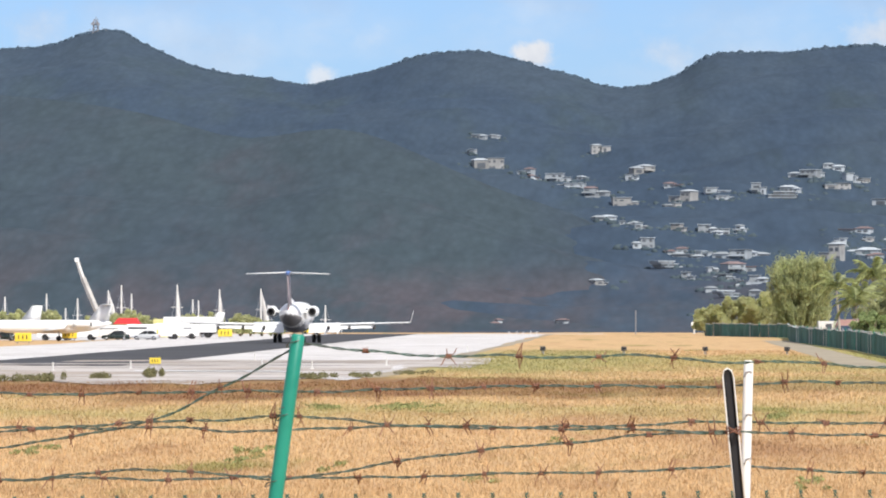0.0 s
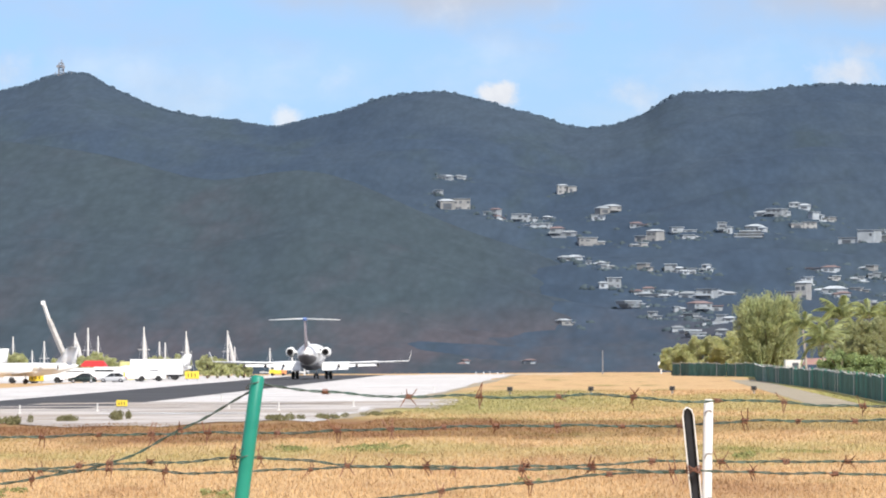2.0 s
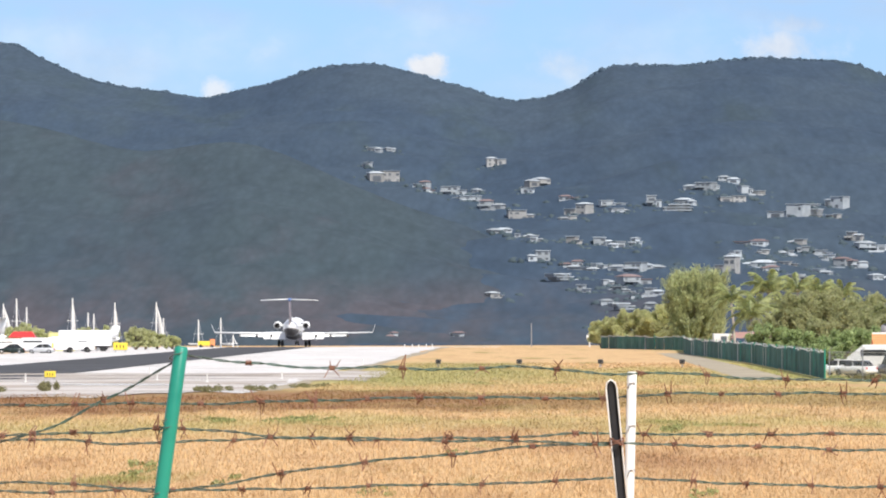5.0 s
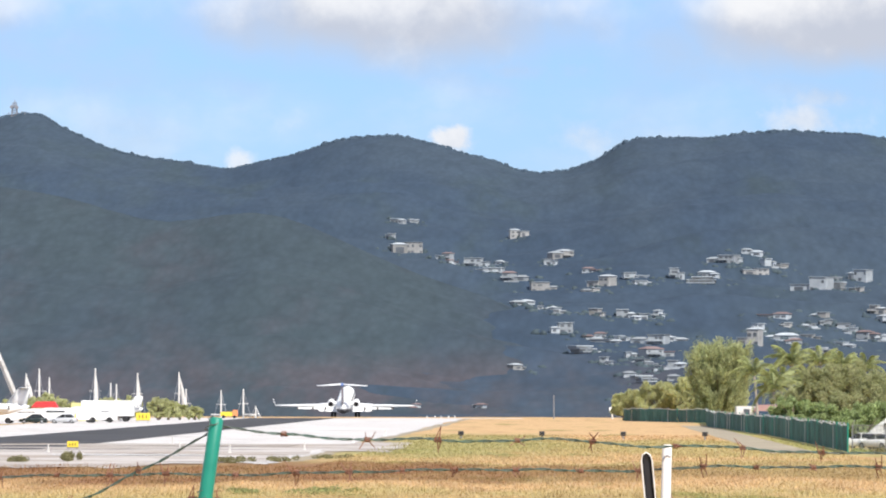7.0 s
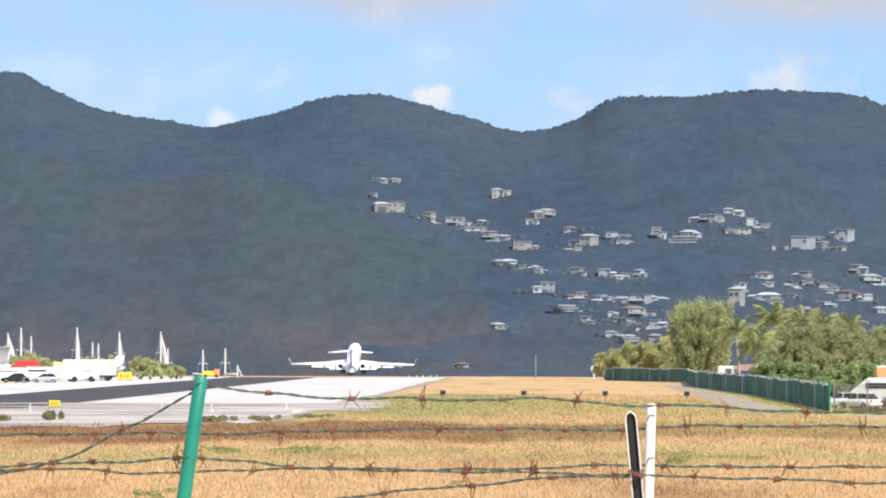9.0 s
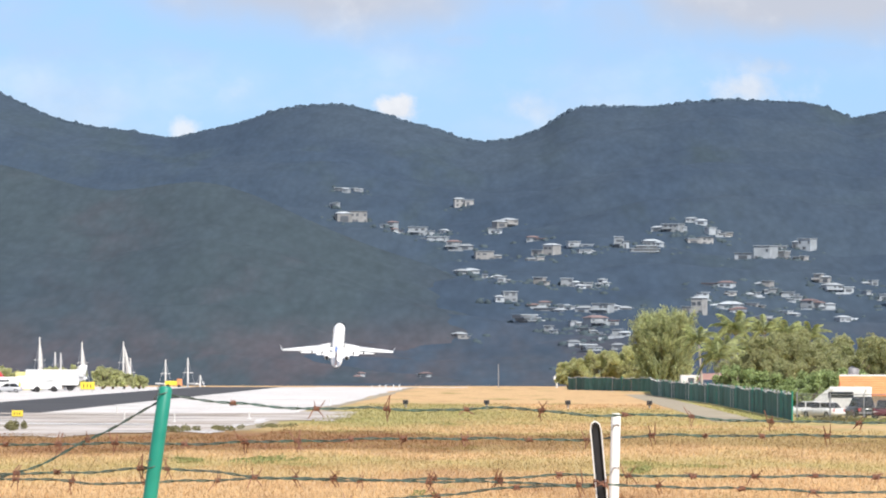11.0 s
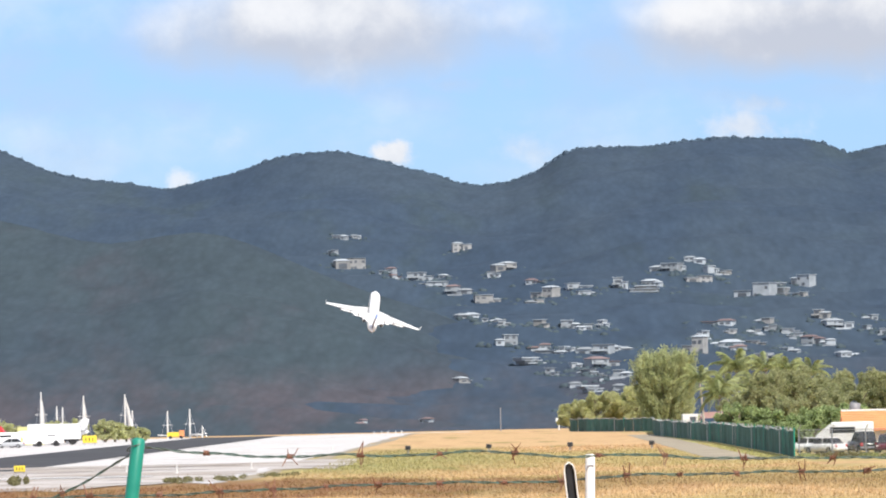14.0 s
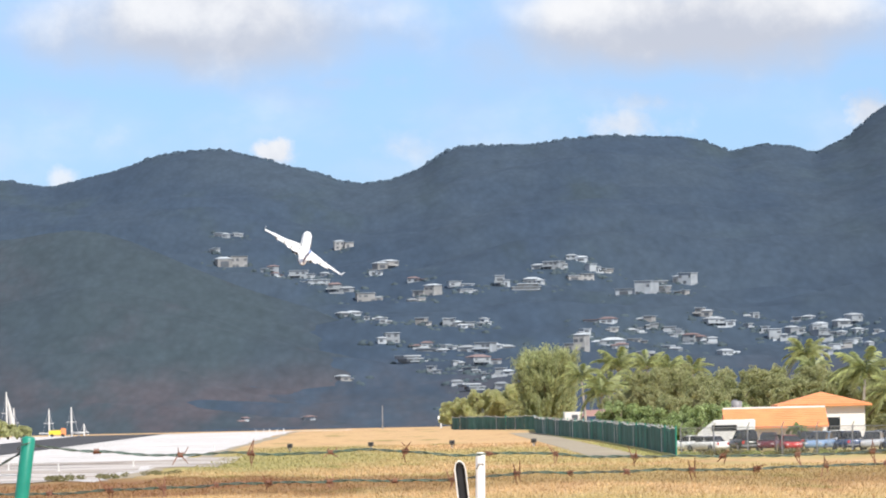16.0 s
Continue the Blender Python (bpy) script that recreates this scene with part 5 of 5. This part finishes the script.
# ---- far side: apron, jets, vehicles, signs, yachts ----
def business_jet(x, y, turn, k, ttail, label):
    t = thing("business_jet", pose(x, y, float(ground_z(x, y)), 0, 0, turn) @ Matrix.Scale(k, 4), label, "airplane", "jets parked on the apron")
    f = part("fuselage", loft([ring(yy, 0, z, r, r, 16) for yy, z, r in ((8.6, 1.75, .06), (8.0, 1.8, .42), (7.0, 1.9, .72), (5.5, 2.0, .92), (-2, 2.0, .95), (-5, 2.15, .75), (-7.5, 2.45, .3), (-8, 2.5, .08))]), WHITE, t, "", True)
    for s in (-1, 1):
        w_ = part("wing", foil((s * .6, 1.6, 1.35), 3.0, (s * 7.6, -1.5, 1.75), 1.0, .1), WHITE, t, "", True)
        part("winglet", foil((s * 7.55, -1.5, 1.7), 1.0, (s * 7.9, -2.3, 2.9), .45, .07), WHITE, w_, "", True)
        e = part("engine", loft([ring(yy, s * 1.35, 2.35, r, r, 14) for yy, r in ((-2.6, .42), (-3.2, .52), (-4.6, .48), (-5.0, .36))]), WHITE, t, "", True)
        part("exhaust", loft([ring(yy, s * 1.35, 2.35, r, r, 12) for yy, r in ((-4.9, .34), (-5.25, .28))]), DARK, e)
        part("tailplane", foil((s * .05, -6.4 if ttail else -5.6, 5.1 if ttail else 2.7), 1.5, (s * 2.6, -7.5, 5.1 if ttail else 2.8), .7, .09), WHITE, t, "", True)
        part("main_wheel", wheel_mesh(.36, .24), TYRE, t, "", True, Matrix.Translation((s * 1.5, -.6, .36)))
        part("strut", tube([(s * 1.5, -.6, .36), (s * 1.4, -.6, 1.4)], .07, 6), STEEL, t)
    part("fin", loft([[(0, y1, z), (.1, (y1 + y0) / 2, z), (0, y0, z), (-.1, (y1 + y0) / 2, z)] for z, y1, y0 in ((2.5, -4.4, -7.6), (5.1, -6.4, -8.0))]), WHITE, t, "", True)
    part("nose_wheel", wheel_mesh(.26, .2), TYRE, t, "", True, Matrix.Translation((0, 6.2, .26)))
    part("nose_strut", tube([(0, 6.2, .26), (0, 6.2, 1.4)], .06, 6), STEEL, t)
    return t


business_jet(-67.3, 694, 94, 0.8, True, "white T-tailed business jet parked side-on on the apron")
business_jet(-77.6, 722, 86, 0.78, False, "large white business jet parked behind another")
business_jet(-58.4, 770, 100, 0.62, False, "small white jet parked among service vehicles")
for x, y, turn, l, h in ((-66.2, 712, 88, 4.6, 1.9), (-63.6, 716, 92, 5.0, 1.7), (-60.4, 722, 86, 4.4, 1.8), (-57.9, 728, 95, 4.8, 1.6), (-56.2, 735, 90, 4.2, 1.7), (-68.5, 708, 90, 4.2, 1.5), (-76.2, 690, 94, 4.5, 1.7)):
    van(x, y, turn, WHITE, "white service van on the sunlit apron", l, h)
for x, y, turn, n in ((-61.8, 709, 95, "dark_green"), (-58.9, 716, 88, "silver"), (-73.6, 699, 92, "dark_green"), (-75.4, 697, 88, "maroon")):
    car(x, y, turn, PAINTS[n], "%s car parked on the apron" % n.replace("_", " "), 0.95)

bx = thing("white_box_trailer", pose(-57.2, 762, 0), "large white box trailer on the far apron", "trailer")
part("box", box(-3.2, 3.2, -1.2, 1.2, .7, 2.6, .05), WHITE, bx)
part("chassis", box(-3.0, 3.0, -.9, .9, .45, .69, .03), DARK, bx)
for s in (-1, 1):
    for xx in (-2.2, 2.2):
        part("tyre", wheel_mesh(.4, .25), TYRE, bx, "", True, pose(xx, s * .9, .4, 0, 0, 90))
PALEY = material("pale_yellow", (0.66, 0.62, 0.28), 0.6, 0.15, 1.5)
yb = thing("yellow_container", pose(-61.2, 776, 0), "faded yellow container with a sloping cover", "container")
part("box", box(-1.6, 1.6, -1.2, 1.2, 0.0, 2.3, .05), PALEY, yb, "pale yellow box")
part("cover", loft([[(1.62, -1.2, 1.6), (1.62, 1.2, 1.6), (1.62, 1.2, 2.2), (1.62, -1.2, 2.2)], [(4.6, -1.2, 1.5), (4.6, 1.2, 1.5), (4.6, 1.2, 1.7), (4.6, -1.2, 1.7)]]), PALEY, yb)
part("leg", box(4.4, 4.6, -1.2, 1.2, 0.0, 1.52), GREY, yb)
rc = thing("red_canopy", pose(-65.6, 770, 0), "red canopy over a white ground-service stand", "canopy")
part("stand", box(-1.3, 1.3, -1, 1, 0, 1.6, .04), OLDWHITE, rc)
part("cover", loft([[(-1.7, -1.3, 1.7), (1.7, -1.3, 1.7), (1.7, 1.3, 1.7), (-1.7, 1.3, 1.7)], [(-1.1, -.6, 2.45), (1.2, -.6, 2.45), (1.2, .6, 2.45), (-1.1, .6, 2.45)]]), REDP, rc, "bright red cover")


def sign(x, y, wd=1.7, k=1.0, label="yellow taxiway sign panel on short legs"):
    t = thing("taxiway_sign", pose(x, y, float(ground_z(x, y)) + (0.05 if k < 1 else 0), 0, 0, 4) @ Matrix.Scale(k, 4), label, "sign", "taxiway signs")
    part("panel", box(-wd / 2, wd / 2, -.12, .12, .28, 1.15, .05), YELLOW, t)
    part("frame", box(-wd / 2 - .05, wd / 2 + .05, -.09, .09, .22, .279, .01), GREY, t)
    for s in (-.35, .35):
        part("leg", tube([(s * wd, 0, 0), (s * wd, 0, .25)], .04, 6), GREY, t)
    for i in range(3):
        part("mark", box(-wd * .3 + i * wd * .24, -wd * .3 + i * wd * .24 + .12, -.135, -.121, .5, .9), BLACKM, t, "black bar")
    return t


for x, y in ((-64.5, 632), (-59.0, 725), (-51.5, 742), (-66.2, 700), (-72.0, 655)):
    sign(x, y)
# Added board that imitates the mirage reflection of a yellow sign; no sign stands here.
sign(-31.4, 389, 1.6, 0.44, "small yellow board imitating a sign's mirage on the worn pad")
lt = thing("orange_truck", pose(-48.5, 872, float(ground_z(-48.5, 872))) @ Matrix.Scale(0.7, 4), "small orange service truck far along the runway", "truck")
part("body", box(-1.6, .8, -.8, .8, .4, 1.3, .08), YELLOW, lt)
part("cab", box(.82, 1.8, -.8, .8, .4, 1.7, .12), ORANGE, lt)
for s in (-1, 1):
    for xx in (-1.0, 1.2):
        part("tyre", wheel_mesh(.32, .2), TYRE, lt, "", True, pose(xx, s * .72, .32, 0, 0, 90))

# yachts' masts over the lagoon behind the apron
yr = random.Random(12)


def yacht(u, top, y, furled):
    """A moored yacht: hull, mast, boom with furled sail, stays."""
    x = (u - 1161) / 11000 * y
    z0 = float(ground_z(x, y)) - 1.5
    h = 3.65 + (546 - top) * y / 11000 - z0
    t = thing("yacht", pose(x, y, z0, 0, 0, yr.uniform(-25, 25)), "white moored yacht with a tall pale mast", "boat", "yachts in the lagoon")
    part("hull", loft([[(s * w_, yy, zz) for s, zz in ((-1, .9), (-.8, .1), (0, -.5), (.8, .1), (1, .9))] for yy, w_ in ((-5, 1.3), (-2, 1.7), (2, 1.5), (5, .5), (6, .06))]), WHITE, t)
    part("cabin", loft([[(-1, -3, .9), (1, -3, .9), (.9, -3, 1.6), (-.9, -3, 1.6)], [(-.8, 1.5, .9), (.8, 1.5, .9), (.6, 1.2, 1.4), (-.6, 1.2, 1.4)]]), OLDWHITE, t)
    m = part("mast", tube([(0, .5, .8), (0, .5, h * .6), (0, .5, h)], [.17, .15, .10], 8), OLDWHITE, t)
    part("boom", tube([(0, .4, 2.1), (0, -4.2, 2.2)], .12, 6), OLDWHITE, m)
    part("spreader", tube([(-.9, .5, h * .62), (.9, .5, h * .62)], .05, 5), OLDWHITE, m)
    for s in (-1, 1):
        part("stay", tube([(s * 1.4, .2, .9), (0, .5, h * .97)], .03, 4), STEEL, m)
    if furled:
        part("furled_sail", tube([(.25, 2.8, 1.2), (.3, 2.2, h * .35), (.15, 1.4, h * .7), (0, .6, h * .95)], [.25, .42, .3, .06], 8), OLDWHITE, t, "white furled sail")
    return t


for u, top, y, fu in ((5, 525, 980, 0), (80, 520, 1010, 0), (114, 545, 1040, 0), (133, 528, 1020, 0), (187, 514, 960, 1), (212, 505, 940, 0), (224, 545, 1060, 0), (232, 520, 990, 0), (313, 504, 930, 1),
                     (340, 530, 1050, 0), (350, 532, 1060, 0), (388, 512, 950, 1), (459, 511, 990, 1), (473, 540, 1080, 0), (534, 543, 1040, 0), (577, 540, 1000, 0), (595, 570, 1070, 0), (-40, 515, 980, 1), (-90, 530, 1000, 0)):
    yacht(u, top, y, fu)
CRANEW = material("crane_grey", (0.42, 0.40, 0.38), 0.7, 0.3, 1.0)
boom = thing("crane", pose(-84.3, 902, float(ground_z(-86, 902))), "white telescopic crane boom leaning over the apron", "crane")
part("lower_boom", tube([(4.2, 0, .5), (.9, 0, 8.3)], [.46, .40], 4), CRANEW, boom)
part("upper_boom", tube([(.9, 0, 8.3), (.15, 0, 10.6)], [.30, .26], 4), OLDWHITE, boom)
part("boom_head", box(-.25, .35, -.3, .3, 10.5, 11.1, .08), WHITE, boom)
part("carrier", box(1.5, 8.0, -1.2, 1.2, .5, 1.9, .1), YELLOW, boom, "yellow crane carrier")
for xx in (2.4, 4.6, 7.0):
    for s in (-1, 1):
        part("tyre", wheel_mesh(.5, .35), TYRE, boom, "", True, pose(xx, s * 1.05, .5, 0, 0, 90))
for u, y, h, r in ((205, 800, 3.8, 2.2), (235, 810, 4.2, 2.2), (255, 805, 3.4, 2.0), (330, 800, 3.6, 1.8), (355, 800, 3.2, 1.6), (372, 806, 3.8, 1.8), (425, 800, 3.8, 1.6), (442, 805, 3.5, 1.6), (462, 812, 2.8, 1.4), (490, 815, 2.2, 1.2),
                   (85, 820, 4.4, 1.8), (30, 830, 4.0, 2.2), (-20, 830, 4.2, 2.6), (160, 815, 3.2, 1.8), (-80, 830, 4.4, 3.0)):
    broadleaf((u - 1161) / 11000 * y, y, h * 0.8, r * 0.85, HAZELEAF, "small olive tree between apron and lagoon", per=380, size=0.22)


# ---- airfield furniture ----
for i in range(4):
    t = thing("papi_light", pose(-9.0 + 6.45 * i, 495 - i, 0), "small dark approach-light box on a pale leg in the grass", "airfield light", "approach lights across the field")
    part("leg", tube([(0, 0, 0), (0, 0, .28)], .09, 8), OLDWHITE, t)
    part("head", box(-.22, .22, -.3, .3, .27, .62, .05), DARK, t)
    part("lens", tube([(0, -.31, .45), (0, -.33, .45)], .08, 10), GLASS, t)
for i in range(5):
    t = thing("runway_end_light", pose(-20.6 + .95 * i + (i % 2) * .12, 872 + i, 0), "tiny white runway marker post", "marker", "markers at the runway crest")
    part("stake", tube([(0, 0, 0), (0, 0, .3)], .05, 6), OLDWHITE, t)
    part("cap", tube([(0, 0, .3), (0, 0, .4)], [.09, .05], 8), WHITE, t)
for x, y in ((-20.5, 370), (-31.5, 372), (-17.0, 392), (-24.5, 386), (-27.8, 430), (-35.0, 360), (-16.0, 450), (-15.8, 520)):
    t = thing("edge_marker", pose(x, y, 0.03), "slim white edge marker on the runway", "marker", "edge markers")
    part("stake", tube([(0, 0, 0), (0, 0, .5)], .045, 6), OLDWHITE, t)
    part("base", tube([(0, 0, 0), (0, 0, .05)], [.14, .10], 10), OLDWHITE, t)
wind = thing("white_hut", pose(7.0 - 1.6, 880, float(ground_z(5, 880))), "small white equipment post at the field edge", "equipment")
part("post", tube([(0, 0, 0), (0, 0, 1.2)], .12, 8), OLDWHITE, wind)
part("head", box(-.45, .25, -.2, .2, 1.1, 1.7, .12), WHITE, wind)
gp = thing("gate_post", pose(15.0, 676, 0), "white gate post at the fence corner", "post")
part("post", tube([(0, 0, 0), (0, 0, 1.6)], .12, 8), OLDWHITE, gp)
part("cap", box(-.25, .25, -.2, .2, 1.5, 1.75, .06), WHITE, gp)


PADWEED = material("scrub_weed", (0.15, 0.14, 0.07), 0.8, 0.3, 0.6, island=0.4, spec=0.1)
WEED = material("weed_leaf", (0.20, 0.215, 0.085), 0.7, 0.3, 0.6, island=0.4, spec=0.2)


def weed(x, y, wd, h, mat, label="low green weeds in the dry grass"):
    t = thing("weed_patch", pose(x, y, float(ground_z(x, y))), label, "weeds")
    lobes = [(tr.uniform(-wd, wd), tr.uniform(-4, 4), h * .35, wd * .28, 1.2, h * tr.uniform(.3, .6)) for i in range(8)]
    part("leaves", leaf_mesh("leaves", lobes, 900 * (0.5 + h), 0.035 + h * .05, mat), None, t)
    part("stems", tube([(0, 0, 0), (.03, 0, h * .5), (.06, 0, h * .8)], .012, 5), BARK, t)


for x, y, wd, h in ((-10.6, 226, 1.7, .28), (-8.9, 230, .9, .2), (-10.3, 158, .45, .20), (-15.8, 158, .35, .2), (4.2, 207, .5, .25), (3.2, 129, .3, .16), (-3.6, 132, .45, .10), (-7.4, 142, .25, .15), (-9.9, 150, .3, .12), (-2.6, 172, .3, .14)):
    weed(x, y, wd, h * 0.75, WEED)
for x, y, wd, h in ((-26.7, 326, .5, .6), (-28.6, 322, .5, .4), (-31.4, 312, .9, .35), (-33.0, 308, 1.2, .4), (-17.4, 322, .9, .4), (-15.6, 330, .8, .3), (-30.2, 311, .3, .5), (-35.0, 309, 1.2, .4), (-13.6, 345, 1.0, .25)):
    weed(x, y, wd, h, PADWEED, "scrubby bush at the worn end of the runway")

for i in range(16):                               # rank grass at the foot of the yard fence
    q = i / 15
    weed(17.6 + 20.5 * q, 386.5 - 36 * q + (i % 3) * 0.7, 0.9 + 0.3 * (i % 2), 0.32 + 0.1 * ((i * 7) % 4) / 3, PADWEED if i % 3 else WEED, "rank dry grass at the foot of the yard fence")

# ---- standing dry grass ----
gr = np.random.RandomState(8)
n = 330000
yy = 108 + 430 * gr.rand(n) ** 1.9
aa = gr.uniform(-0.118, 0.09, n)
xx = aa * yy
keep = ((yy < 304 + 6 * np.sin(xx * .7)) | (xx > -12.8)) & ((xx < 11.6) | (xx > 15.0) | (yy < 380)) & (xx < 16.5 + 40 * (yy < 330))
xx, yy = xx[keep], yy[keep]
n = len(xx)
clump = 0.55 + 0.6 * np.clip(rough2(xx, yy, 2.6, 4) + rough2(xx, yy, 0.5, 2, 1.0) * 0.6 + 0.3, 0, 1.2)
hh = gr.uniform(0.05, 0.17, n) * clump * (1 + 0.4 * (gr.rand(n) < 0.05))
ww = gr.uniform(0.006, 0.014, n) * (yy / 130)
ta = gr.uniform(0, 6.283, n)
lx, ly = gr.normal(0, 0.35, n) * hh, gr.normal(0, 0.35, n) * hh
zz = ground_z(xx, yy)
V = np.stack([np.stack([xx - ww * np.cos(ta), yy - ww * np.sin(ta), zz], -1), np.stack([xx + ww * np.cos(ta), yy + ww * np.sin(ta), zz], -1), np.stack([xx + lx, yy + ly, zz + hh], -1)], 1).reshape(-1, 3)
tagged(new("grass_blades", raw("grass_blades", V, np.arange(3 * n).reshape(-1, 3), GRASS)), "standing dry grass blades over the airfield", "grass", kind="stuff")


# ---- movement ----
def flight(x, y, z, pitch=0.0, bank=0.0, heading=0.0):
    return pose(x, y, z, 0, 0, -heading) @ pose(0, 0, 0, pitch) @ pose(0, 0, 0, 0, bank)


def motions():
    walk(airliner, [
        (0.0, flight(-37.8, 652, 2.17)), (1.0, flight(-38.0, 705, 2.21)), (2.0, flight(-38.2, 761, 2.23)), (3.0, flight(-38.4, 819, 2.27)),
        (4.0, flight(-38.8, 879, 2.27)), (5.0, flight(-39.1, 942, 2.0, 0.8)), (6.0, flight(-39.3, 1006, 1.65, 3.4)), (7.0, flight(-39.5, 1072, 1.40, 6.2)),
        (8.0, flight(-39.7, 1143, 1.15, 8.0)), (9.0, flight(-39.6, 1213, 1.2, 10.2, 0.2)), (10.0, flight(-39.5, 1281, 2.9, 14.5, 0.6)),
        (11.5, flight(-39.1, 1382, 8.3, 19.3, 2.0, 0.2)), (12.0, flight(-38.9, 1415, 11.4, 19.3, 4.8, 0.3)), (13.0, flight(-38.2, 1480, 18.5, 19.9, 10.2, 0.7)),
        (14.0, flight(-36.3, 1545, 26.5, 20.3, 18.5, 1.2)), (15.0, flight(-32.2, 1612, 36.0, 19.0, 26.5, 2.0)), (16.0, flight(-25.9, 1678, 45.0, 18.3, 33.4, 3.0))])


motions()
